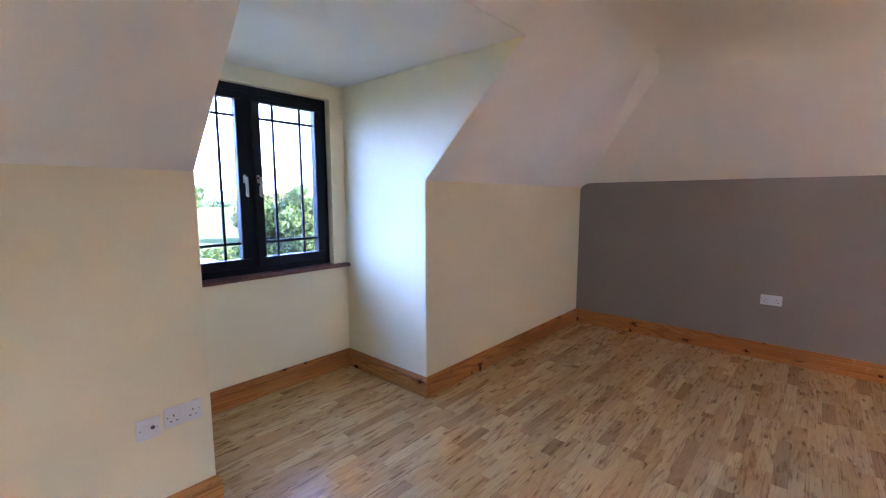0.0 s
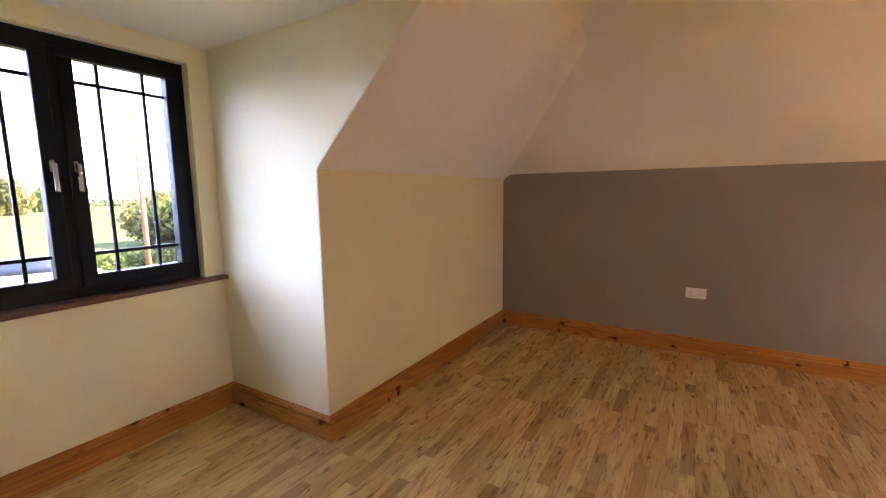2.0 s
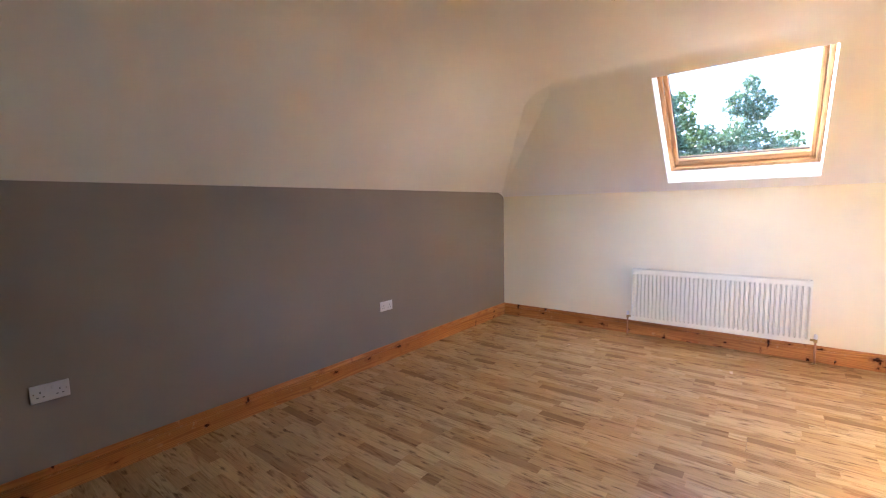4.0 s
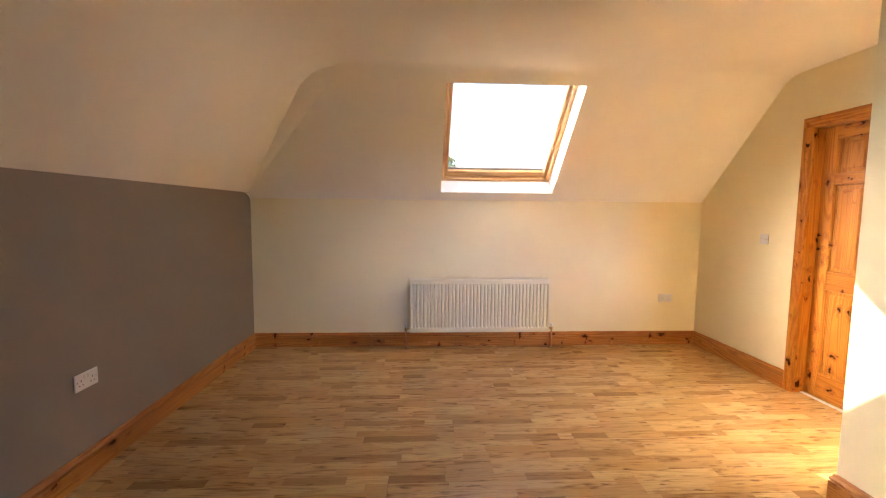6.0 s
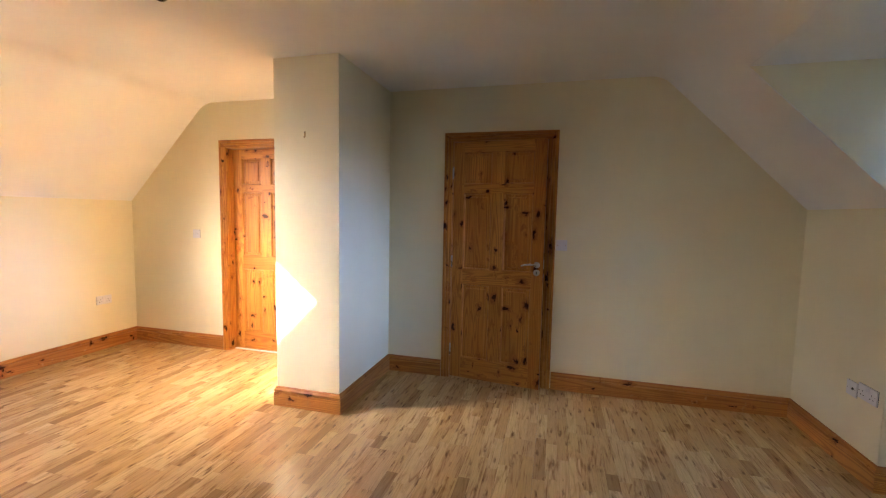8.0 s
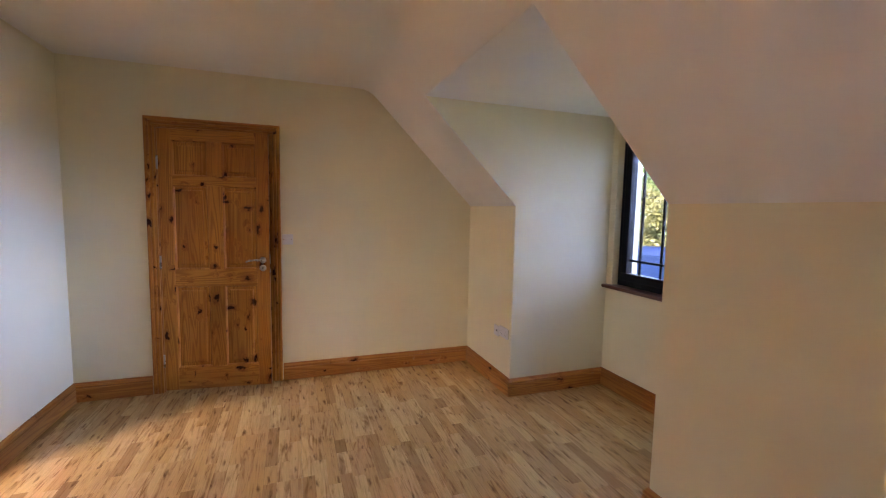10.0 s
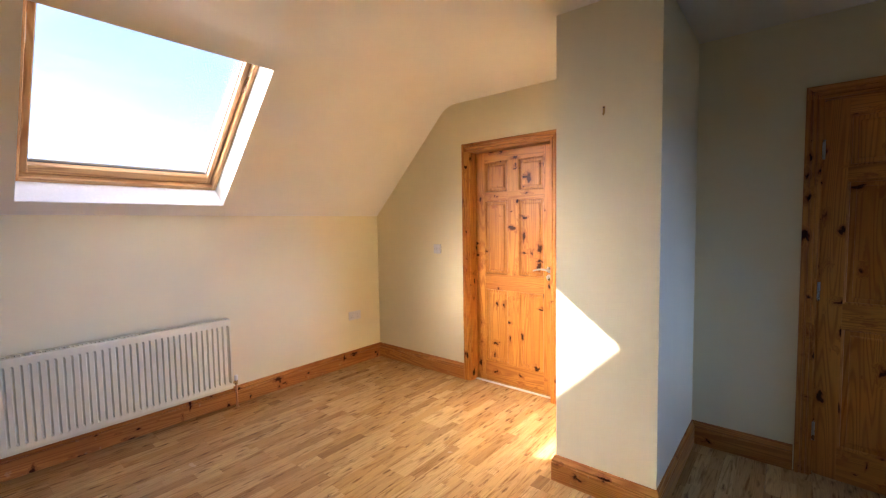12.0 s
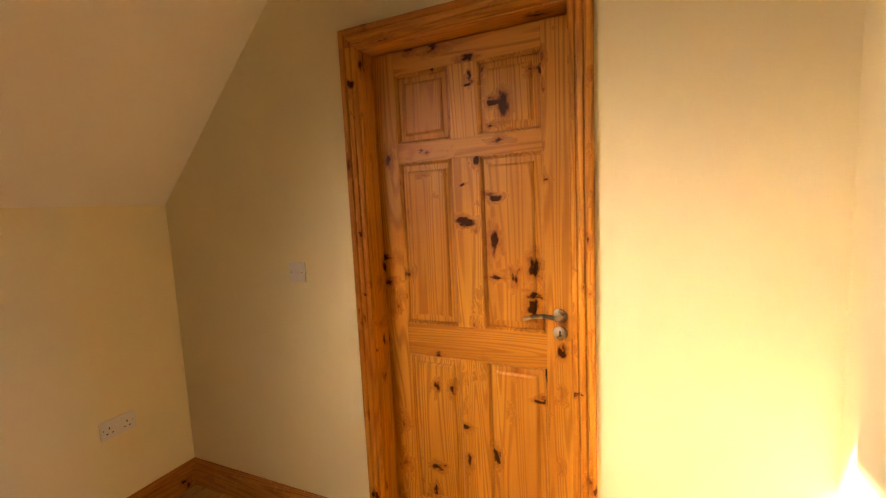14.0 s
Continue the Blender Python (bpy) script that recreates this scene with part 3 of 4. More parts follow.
def door_frame(frame_ob, x0, x1):
    """Lining, stops and mitred architrave round an opening from x0 to x1."""
    for a, b in ((x0 - 0.03, x0), (x1, x1 + 0.03)):
        part("lining", boxed(a, b, -0.13, 0.001, 0, HEAD + 0.03), PINE[2], frame_ob)
    part("lining", boxed(x0, x1, -0.13, 0.001, HEAD, HEAD + 0.03), PINE[0], frame_ob)
    z = HEAD + 0.007
    part("architrave", sweep(bmesh.new(), ARCH, (x0 - 0.007, 0, 0), (x0 - 0.007, 0, z), (0, 1, 0), (-1, 0, 0), 0, 0), PINE[2], frame_ob)
    part("architrave", sweep(bmesh.new(), ARCH, (x1 + 0.007, 0, 0), (x1 + 0.007, 0, z), (0, 1, 0), (1, 0, 0), 0, 0), PINE[2], frame_ob)
    bm = bmesh.new()
    a = [bm.verts.new((x0 - 0.007 - h, d, z + h)) for d, h in ARCH]
    b = [bm.verts.new((x1 + 0.007 + h, d, z + h)) for d, h in ARCH]
    for i in range(len(ARCH)):
        j = (i + 1) % len(ARCH)
        bm.faces.new((a[i], a[j], b[j], b[i]))
    bm.faces.new(a)
    bm.faces.new(b[::-1])
    part("architrave", bm, PINE[0], frame_ob)
    for xa, sgn in ((x0 - 0.007, -1), (x1 + 0.007, 1)):
        bm = bmesh.new()
        lo_ = [bm.verts.new((xa + sgn * h, d, z)) for d, h in ARCH]
        hi_ = [bm.verts.new((xa + sgn * h, d, z + h)) for d, h in ARCH]
        for i in range(len(ARCH)):
            j = (i + 1) % len(ARCH)
            bm.faces.new((lo_[i], lo_[j], hi_[j], hi_[i]))
        part("mitre", bm, PINE[2], frame_ob)


f1 = thing("door_frame_1", (0, 0, 0), "knotty pine frame round the closed door", "door frame", kind="structure")
door_frame(f1, *D1)
part("threshold", boxed(D1[0], D1[1], -0.082, -0.052, 0.0, 0.006, bev=0.002), PLASTIC, f1, "pale threshold strip under the door")
d1 = thing("door_1", (0, 0, 0), "closed six-panel knotty pine door with steel lever", "door", kind="structure")
door_leaf(d1, D1[0] + 0.003, D1[1] - 0.003, -0.124, -0.084, 0.012, HEAD - 0.004)
lever(d1, D1[0] + 0.048, -0.084, 1.032, 1)

f2 = thing("door_frame_2", (0, 0, 0), "knotty pine frame round the doorway to the hall", "door frame", kind="structure")
door_frame(f2, *D2)
part("threshold", boxed(D2[0], D2[1], -0.10, -0.05, 0.0, 0.007, bev=0.002), PLASTIC, f2, "pale threshold strip in the doorway")
for xs in (D2[0], D2[1] - 0.012):
    part("stop", boxed(xs, xs + 0.012, -0.085, -0.048, 0, HEAD, bev=0.001), PINE[2], f2)
part("stop", boxed(D2[0] + 0.012, D2[1] - 0.012, -0.085, -0.048, HEAD - 0.012, HEAD, bev=0.001), PINE[0], f2)
W2 = D2[1] - D2[0] - 0.006
d2 = thing("door_2", pose(D2[1] - 0.003, 0.004, 0, 0, 0, -7.0), "six-panel knotty pine door standing ajar to the hall", "door", kind="structure")
door_leaf(d2, -W2, 0, -0.04, 0.0, 0.012, HEAD - 0.004)
lever(d2, -W2 + 0.05, 0.0, 1.032, 1)
part("latch_plate", boxed(-W2 - 0.0015, -W2, -0.031, -0.009, 0.93, 1.13), STEEL, d2, "steel latch plate")
for z in (0.25, 1.02, 1.77):
    bm = boxed(-0.0015, 0.0025, -0.034, 0.002, z - 0.05, z + 0.05)
    tube(bm, (0.0015, 0.006, z - 0.05), (0.0015, 0.006, z + 0.05), 0.0065)
    part("hinge", bm, STEEL, d2, "steel butt hinge")

# ---- dormer window ----
win = thing("window_1", (DX - 0.06, 0, 0), "black framed casement window with two sashes and glazing bars", "window", kind="structure")
fx0, fx1 = -0.07, 0.0
bm = bmesh.new()
for a in ((WY0, WY1, WZ1 - 0.052, WZ1), (WY0, WY1, WZ0, WZ0 + 0.052), (WY0, WY0 + 0.05, WZ0 + 0.052, WZ1 - 0.052), (WY1 - 0.05, WY1, WZ0 + 0.052, WZ1 - 0.052), (1.492, 1.548, WZ0 + 0.052, WZ1 - 0.052)):
    box(bm, fx0, fx1, *a, bev=0.003)
part("window_frame", bm, BLACK, win)
for y0, y1, hs in ((WY0 + 0.044, 1.50, 1), (1.54, WY1 - 0.044, -1)):
    z0, z1 = WZ0 + 0.046, WZ1 - 0.046
    bm = bmesh.new()
    s = 0.062
    for a in ((y0, y1, z1 - s + 0.012, z1), (y0, y1, z0, z0 + s), (y0, y0 + s, z0 + s, z1 - s + 0.012), (y1 - s, y1, z0 + s, z1 - s + 0.012)):
        box(bm, -0.05, 0.016, *a, bev=0.006, seg=2)
    sash = part("sash", bm, BLACK, win)
    gy0, gy1, gz0, gz1 = y0 + s, y1 - s, z0 + s, z1 - s + 0.012
    # pane colour only darkens the garden seen through it; shadow off below
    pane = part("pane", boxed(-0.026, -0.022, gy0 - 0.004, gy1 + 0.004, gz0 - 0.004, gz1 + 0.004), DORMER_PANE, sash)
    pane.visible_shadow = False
    for fy in (0.25, 0.75):
        yb = gy0 + (gy1 - gy0) * fy
        part("glazing_bar", boxed(-0.034, -0.012, yb - 0.008, yb + 0.008, gz0, gz1, bev=0.003), BLACK, sash)
    for zb in (gz1 - 0.105, gz0 + 0.105):
        part("glazing_bar", boxed(-0.033, -0.0115, gy0, gy1, zb - 0.009, zb + 0.009, bev=0.003), BLACK, sash)
    ky = y1 - 0.026 if hs == 1 else y0 + 0.026
    bm = boxed(0.014, 0.022, ky - 0.010, ky + 0.010, 1.49, 1.545, bev=0.003)
    tube(bm, (0.02, ky, 1.525), (0.05, ky, 1.52), 0.008)
    box(bm, 0.043, 0.056, ky - 0.009, ky + 0.009, 1.395, 1.53, bev=0.004, seg=2)
    part("window_handle", bm, STEEL, win, "polished steel window handle")
bm = boxed(DX - 0.065, -2.318, DS + 0.001, DN - 0.001, 0.842, 0.869, bev=0.008, seg=3)
structure("window_sill", bm, MAHOG, "dark reddish wooden window board", "sill")

# ---- roof window ----
q = math.sqrt(0.5)
cx, cz = (SKX0 + SKX1) / 2, (east(SKX0) + east(SKX1)) / 2
m = Matrix(((0, -q, q, cx), (1, 0, 0, (SKY0 + SKY1) / 2), (0, q, q, cz), (0, 0, 0, 1)))
rw = thing("window_2", m, "pine framed roof window in a white lined opening", "roof window", kind="structure")
hw, hh = (SKY1 - SKY0) / 2, (SKX1 - SKX0) / (2 * q)
part("lining", panel([[(-hw, -hh, 0.002), (hw, -hh, 0.002), (hw, hh, 0.002), (-hw, hh, 0.002)], [(-hw + 0.003, -hh + 0.003, 0.002), (hw - 0.003, -hh + 0.003, 0.002), (hw - 0.003, hh - 0.003, 0.002), (-hw + 0.003, hh - 0.003, 0.002)]], (0, 0, 0.22)), LINING, rw, "white reveal lining")


for side, a, ax in (("frame_side", (-hw + 0.003, -hw + 0.036, -hh + 0.003, hh - 0.003), 1), ("frame_side", (hw - 0.036, hw - 0.003, -hh + 0.003, hh - 0.003), 1),
                    ("frame_rail", (-hw + 0.036, hw - 0.036, -hh + 0.003, -hh + 0.036), 0), ("frame_rail", (-hw + 0.036, hw - 0.036, hh - 0.036, hh - 0.003), 0)):
    part(side, boxed(*a, 0.17, 0.285, bev=0.003), PALE[ax], rw)
for side, a, ax in (("sash_side", (-hw + 0.038, -hw + 0.072, -hh + 0.038, hh - 0.038), 1), ("sash_side", (hw - 0.072, hw - 0.038, -hh + 0.038, hh - 0.038), 1),
                    ("sash_rail", (-hw + 0.072, hw - 0.072, -hh + 0.038, -hh + 0.100), 0), ("sash_rail", (-hw + 0.072, hw - 0.072, hh - 0.086, hh - 0.038), 0)):
    part(side, boxed(*a, 0.205, 0.275, bev=0.004), PALE[ax], rw)
bar = part("control_bar", boxed(-0.40, 0.40, hh - 0.078, hh - 0.043, 0.170, 0.2045, bev=0.006), PLASTIC, rw, "pale ventilation bar on the upper rail")
part("rating_plate", boxed(hw - 0.070, hw - 0.042, hh - 0.075, hh - 0.06, 0.2035, 0.2048), STEEL, rw)
for a in ((-hw + 0.0725, -hw + 0.0775, -hh + 0.1005, hh - 0.0865), (hw - 0.0775, hw - 0.0725, -hh + 0.1005, hh - 0.0865), (-hw + 0.0775, hw - 0.0775, -hh + 0.1005, -hh + 0.1045), (-hw + 0.0775, hw - 0.0775, hh - 0.0905, hh - 0.0865)):
    part("glazing_seal", boxed(*a, 0.238, 0.2455), SLOT, rw, "dark rubber glazing seal")
for sx in (-1, 1):
    xa = sx * (hw - 0.0355)
    part("hinge_plate", boxed(min(xa, xa - sx * 0.003), max(xa, xa - sx * 0.003), hh - 0.30, hh - 0.14, 0.178, 0.197, bev=0.001), STEEL, rw, "steel pivot hinge plate")
# pane colour only darkens the sky seen through it; shadow off below
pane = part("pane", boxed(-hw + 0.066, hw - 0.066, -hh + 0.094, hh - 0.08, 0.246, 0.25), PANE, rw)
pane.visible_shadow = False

# ---- radiator ----
RY0, RY1, RZ0, RZ1, RX = 1.61, 3.02, 0.168, 0.710, 4.457
rad = thing("radiator", (RX, RY0, 0), "white fluted panel radiator on the wall under the roof window", "radiator")
bm = bmesh.new()
n_fl = 38
W = RY1 - RY0
shape = [(0.0, 0.020), (0.10, 0.020), (0.17, 0.015), (0.22, 0.003), (0.27, 0.0), (0.83, 0.0), (0.88, 0.003), (0.93, 0.015)]
pitch = (W - 0.05) / n_fl
samples = [(0.0, 0), (0.012, 0)]
for k in range(n_fl):
    samples += [(0.025 + (k + f) * pitch, d) for f, d in shape]
samples += [(W - 0.012, 0), (W, 0)]
grid = []
for z, amp in ((RZ0 + 0.004, 0), (RZ0 + 0.022, 0), (RZ0 + 0.045, 0), (RZ0 + 0.060, 1), (RZ1 - 0.058, 1), (RZ1 - 0.043, 0), (RZ1 - 0.006, 0), (RZ1, 0)):
    inset = 0.004 if z in (RZ0 + 0.004, RZ1) else 0.0
    grid.append([bm.verts.new((amp * d + inset, y, z)) for y, d in samples])
for a, b in zip(grid, grid[1:]):
    for i in range(len(samples) - 1):
        bm.faces.new((a[i], a[i + 1], b[i + 1], b[i]))
me_front = part("front_panel", bm, ENAMEL, rad, "white enamel front with upright flutes")
part("side_panel", boxed(0.006, 0.075, -0.002, 0.003, RZ0 + 0.01, RZ1 - 0.001, bev=0.001), ENAMEL, rad)
part("side_panel", boxed(0.006, 0.075, W - 0.003, W + 0.002, RZ0 + 0.01, RZ1 - 0.001, bev=0.001), ENAMEL, rad)
part("back_panel", boxed(0.055, 0.07, 0.004, W - 0.004, RZ0 + 0.01, RZ1 - 0.02), ENAMEL, rad)
# plain black block: shade below the grille slots is put into its colour
part("convector", boxed(0.026, 0.054, 0.006, W - 0.006, RZ0 + 0.03, RZ1 - 0.022), SLOT, rad, "black block under the grille, coloured as the shade inside")
bm = bmesh.new()
box(bm, 0.004, 0.014, 0, W, RZ1 - 0.004, RZ1 + 0.002, bev=0.001)
box(bm, 0.066, 0.076, 0, W, RZ1 - 0.004, RZ1 + 0.002, bev=0.001)
box(bm, 0.014, 0.066, 0, 0.02, RZ1 - 0.004, RZ1 + 0.001)
box(bm, 0.014, 0.066, W - 0.02, W, RZ1 - 0.004, RZ1 + 0.001)
k = 0
while 0.034 + k * 0.021 < W - 0.03:
    y = 0.034 + k * 0.021
    box(bm, 0.014, 0.066, y, y + 0.007, RZ1 - 0.006, RZ1 + 0.001)
    k += 1
box(bm, 0.038, 0.042, 0.02, W - 0.02, RZ1 - 0.009, RZ1 - 0.003)
part("top_grille", bm, ENAMEL, rad, "slotted white top grille")
part("bracket", boxed(0.07, 0.105, 0.30, 0.33, 0.25, 0.62), ENAMEL, rad)
part("bracket", boxed(0.07, 0.105, W - 0.33, W - 0.30, 0.25, 0.62), ENAMEL, rad)
for yv, s in ((-0.04, -1), (W + 0.04, 1)):
    bm = bmesh.new()
    tube(bm, (0.04, yv - s * 0.045, RZ0 + 0.035), (0.04, yv, RZ0 + 0.035), 0.009)
    lathe(bm, [(0.011, 0), (0.013, 0.004), (0.013, 0.028), (0.010, 0.032)], 12, (0.04, yv, RZ0 + 0.016))
    v = part("valve", bm, BRASS, rad, "chromed brass radiator valve", True)
    part("cap", lathe(bmesh.new(), [(0.012, 0), (0.013, 0.003), (0.012, 0.036), (0.009, 0.040)], 12, (0.04, yv, RZ0 + 0.048)), PLASTIC, v, "pale plastic valve cap", True)
    part("pipe", tube(bmesh.new(), (0.04, yv, 0), (0.04, yv, RZ0 + 0.018), 0.0075), COPPER, rad, "copper pipe down to the floor", True)
    part("pipe_collar", lathe(bmesh.new(), [(0.018, 0), (0.018, 0.003), (0.010, 0.006)], 14, (0.04, yv, 0.0)), BRASS, rad)

# ---- sockets and switches, each with its face towards local -y ----


def slot(bm, x, z, w, h):
    box(bm, x - w / 2, x + w / 2, -0.0098, -0.0085, z - h / 2, z + h / 2)


def double_socket(m, label):
    s = thing("double_socket", m, label, "socket", "double wall sockets")
    part("plate", boxed(-0.073, 0.073, -0.0093, -0.0018, -0.043, 0.043, bev=0.0025, seg=2), PLASTIC, s)
    # smaller black inlay: the shadow line round the plate is put into colour
    part("shadow_gap", boxed(-0.0715, 0.0715, -0.0019, 0.0, -0.0415, 0.0415), SLOT, s, "black inlay coloured as the shadow behind the plate")
    for cx in (-0.036, 0.036):
        bm = bmesh.new()
        slot(bm, cx, 0.006, 0.0045, 0.009)
        slot(bm, cx - 0.011, -0.017, 0.008, 0.0045)
        slot(bm, cx + 0.011, -0.017, 0.008, 0.0045)
        part("pin_holes", bm, SLOT, s)
    for cx in (-0.012, 0.012):
        part("rocker", boxed(cx - 0.007, cx + 0.007, -0.0125, -0.008, 0.012, 0.032, bev=0.0015), PLASTIC, s)
    for cx in (-0.060, 0.060):
        part("screw", lathe(bmesh.new(), [(0.0032, 0), (0.0028, -0.0012)], 8, (cx, -0.0092, 0.002), "Y"), STEEL, s)
    return s


def light_switch(m, label, gangs):
    s = thing("light_switch", m, label, "switch", "light switches")
    part("plate", boxed(-0.043, 0.043, -0.009, -0.0018, -0.043, 0.043, bev=0.0025, seg=2), PLASTIC, s)
    # black inlay paints the switch plate's shadow edge
    part("shadow_gap", boxed(-0.0415, 0.0415, -0.0019, 0.0, -0.0415, 0.0415), SLOT, s, "black inlay coloured as the shadow behind the plate")
    for k in range(gangs):
        cx = (k - (gangs - 1) / 2) * 0.016
        bm = boxed(cx - 0.0055, cx + 0.0055, -0.0135, -0.008, -0.011, 0.011, bev=0.0015)
        part("rocker", bm, PLASTIC, s)
    for cx in (-0.030, 0.030):
        part("screw", lathe(bmesh.new(), [(0.0034, 0), (0.003, -0.0012)], 8, (cx, -0.009, 0), "Y"), BRASS, s)
    return s


double_socket(pose(0.248, yn(0.248), 0.521, 0, 0, -1), "white double socket on the taupe wall")
double_socket(pose(2.503, yn(2.503), 0.507, 0, 0, -1), "white double socket on the taupe wall")
double_socket(pose(XE, 0.336, 0.498, 0, 0, -90), "white double socket on the cream side wall")
double_socket(pose(XW, 0.748, 0.484, 0, 0, 90), "white double socket beside the aerial plate")
light_switch(pose(3.742, 0, 1.175, 0, 0, 180), "white two-gang light switch beside the closed door", 2)
light_switch(pose(0.158, 0, 1.191, 0, 0, 180), "white light switch beside the hall door", 2)
a = thing("aerial_socket", pose(XW, 0.622, 0.468, 0, 0, 90), "cream aerial and phone plate beside a double socket", "socket")
part("plate", boxed(-0.043, 0.043, -0.0085, -0.0018, -0.043, 0.043, bev=0.0025, seg=2), PLASTIC, a)
# painted shadow edge: a black inlay behind the aerial plate
part("shadow_gap", boxed(-0.0415, 0.0415, -0.0019, 0.0, -0.0415, 0.0415), SLOT, a, "black inlay coloured as the shadow behind the plate")
part("phone_jack", boxed(-0.024, -0.002, -0.0105, -0.008, -0.012, 0.016, bev=0.002), PLASTIC, a, "raised white phone jack shutter")
part("coax_jack", lathe(bmesh.new(), [(0.008, 0), (0.008, -0.003), (0.004, -0.003)], 14, (0.014, -0.0085, 0.002), "Y"), SLOT, a, "dark round aerial jack")
for cx in (-0.030, 0.030):
    part("screw", lathe(bmesh.new(), [(0.0034, 0), (0.003, -0.0012)], 8, (cx, -0.0085, 0), "Y"), STEEL, a)

h = thing("picture_hook", (1.897, PY, 1.945), "small brass picture hook on the bare pier", "hook")
bm = boxed(-0.006, 0.006, 0, 0.002, -0.012, 0.024, bev=0.0008)
tube(bm, (0, 0.002, -0.012), (0, 0.010, -0.02), 0.003)
tube(bm, (0, 0.010, -0.02), (0, 0.013, -0.010), 0.003)
part("plate", bm, BRASS, h)
part("nail", tube(bmesh.new(), (0, 0.0015, 0.017), (0, 0.006, 0.017), 0.003), SLOT, h)

# ---- pendant ----
pn = thing("pendant_light", (1.474, 2.372, CEIL), "unlit clear bulb on a short ceiling flex", "ceiling lamp")
part("ceiling_rose", lathe(bmesh.new(), [(0.048, 0), (0.047, -0.008), (0.036, -0.020), (0.012, -0.026)], 24), PLASTIC, pn, "white ceiling rose", True)
part("flex", tube(bmesh.new(), (0, 0, -0.02), (0, 0, -0.21), 0.0032), PLASTIC, pn)
part("lampholder", lathe(bmesh.new(), [(0.008, -0.195), (0.017, -0.210), (0.019, -0.235), (0.019, -0.260), (0.015, -0.265)], 18), PLASTIC, pn, "white plastic lampholder", True)
part("bulb", lathe(bmesh.new(), [(0.013, -0.260), (0.014, -0.275), (0.021, -0.295), (0.029, -0.325), (0.030, -0.345), (0.024, -0.365), (0.012, -0.377), (0.003, -0.380)], 22), GLASS, pn, "clear glass bulb", True)
bm = tube(bmesh.new(), (0, 0, -0.270), (0, 0, -0.310), 0.004)
tube(bm, (-0.010, 0, -0.328), (0.010, 0, -0.328), 0.0008)
part("filament", bm, STEEL, pn)

# ---- outside ----
GZ = -2.75
structure("ground", boxed(-600, 600, -600, 600, GZ - 1, GZ), GRASS, "mown lawn running out to the fields", "ground")
LEAF = [foliage("leaf_mid", (0.06, 0.11, 0.025), (0.13, 0.18, 0.05)), foliage("leaf_olive", (0.10, 0.12, 0.04), (0.18, 0.18, 0.07)), foliage("leaf_deep", (0.06, 0.11, 0.05), (0.11, 0.17, 0.08))]
BARK = plain("bark", (0.10, 0.075, 0.055), 0.9, grain=14, amount=0.4)
rng = np.random.default_rng(7)


def leaf_cloud(centres, radii, count, size, flat=1.0):
    """Small tilted leaf faces scattered in and on overlapping lumps."""
    centres, radii = np.array(centres, float), np.array(radii, float)
    pick = rng.choice(len(radii), count, p=radii ** 2 / (radii ** 2).sum())
    d = rng.normal(size=(count, 3))
    d /= np.linalg.norm(d, axis=1)[:, None]
    pos = centres[pick] + d * (radii[pick] * rng.uniform(0.55, 1.05, count))[:, None] * np.array([1, 1, flat])
    u = rng.normal(size=(count, 3))
    u /= np.linalg.norm(u, axis=1)[:, None]
    w = np.cross(u, rng.normal(size=(count, 3)))
    w /= np.linalg.norm(w, axis=1)[:, None]
    s = (size * rng.uniform(0.6, 1.4, count))[:, None]
    quad = np.stack([pos - u * s, pos + w * s * 0.55, pos + u * s, pos - w * s * 0.55], 1).reshape(-1, 3)
    me = bpy.data.meshes.new("leaves")
    me.from_pydata(quad.tolist(), [], np.arange(count * 4).reshape(-1, 4).tolist())
    return me


def tree(x, y, height, spread, leaf, label, count=9000, low=0.15, size=0.15):
    t = thing("tree", (x, y, GZ), label, "tree", "garden trees")
    bm = tube(bmesh.new(), (0, 0, 0), (0.1, 0.05, height * 0.55), 0.035 * height, 0.012 * height, 10)
    ends = []
    for k in range(7):
        a = 2.4 * k + rng.uniform(0, 0.8)
        z0 = height * rng.uniform(0.22, 0.5)
        e = (math.cos(a) * spread * 0.6, math.sin(a) * spread * 0.6, z0 + height * rng.uniform(0.12, 0.3))
        tube(bm, (0.05, 0.02, z0), e, 0.012 * height, 0.003 * height, 7)
        ends.append(e)
    part("trunk", bm, BARK, t)
    cs, rs = [], []
    for k in range(16):
        a, f = rng.uniform(0, 6.28), rng.uniform(0, 1)
        z = height * (low + (0.94 - low) * f)
        r = spread * (1 - 0.75 * abs(f - 0.3) ** 1.2) * rng.uniform(0.3, 0.75) * (1.15 - f * 0.6)
        cs.append((math.cos(a) * r, math.sin(a) * r, z))
        rs.append(spread * rng.uniform(0.22, 0.42) * (1.1 - 0.5 * f))
    me = leaf_cloud(cs + ends, rs + [spread * 0.3] * len(ends), count, size)
    me.materials.append(leaf)
    ob = new("crown", me)
    ob.parent = t
    return t


def polar(az, dist, ox=0.3, oy=0.4):
    return ox + dist * math.cos(radians(az)), oy + dist * math.sin(radians(az))


# west garden, beyond the hedge
for az, dist, hgt, spr, k in ((170, 150, 10.0, 8.0, 0), (163, 165, 11.0, 8.0, 0), (167, 140, 8.5, 7.0, 1), (152.5, 44, 4.6, 3.6, 1), (154, 33, 4.3, 3.0, 1), (150, 30, 4.8, 3.2, 0), (145, 34, 5.0, 3.4, 1), (174, 170, 10.0, 8.0, 2), (140, 42, 5.5, 4, 0), (178, 150, 10.0, 8.0, 1)):
    tree(*polar(az, dist), hgt, spr, LEAF[k], "bushy green garden tree beyond the lawn", size=0.10 + 0.002 * dist)
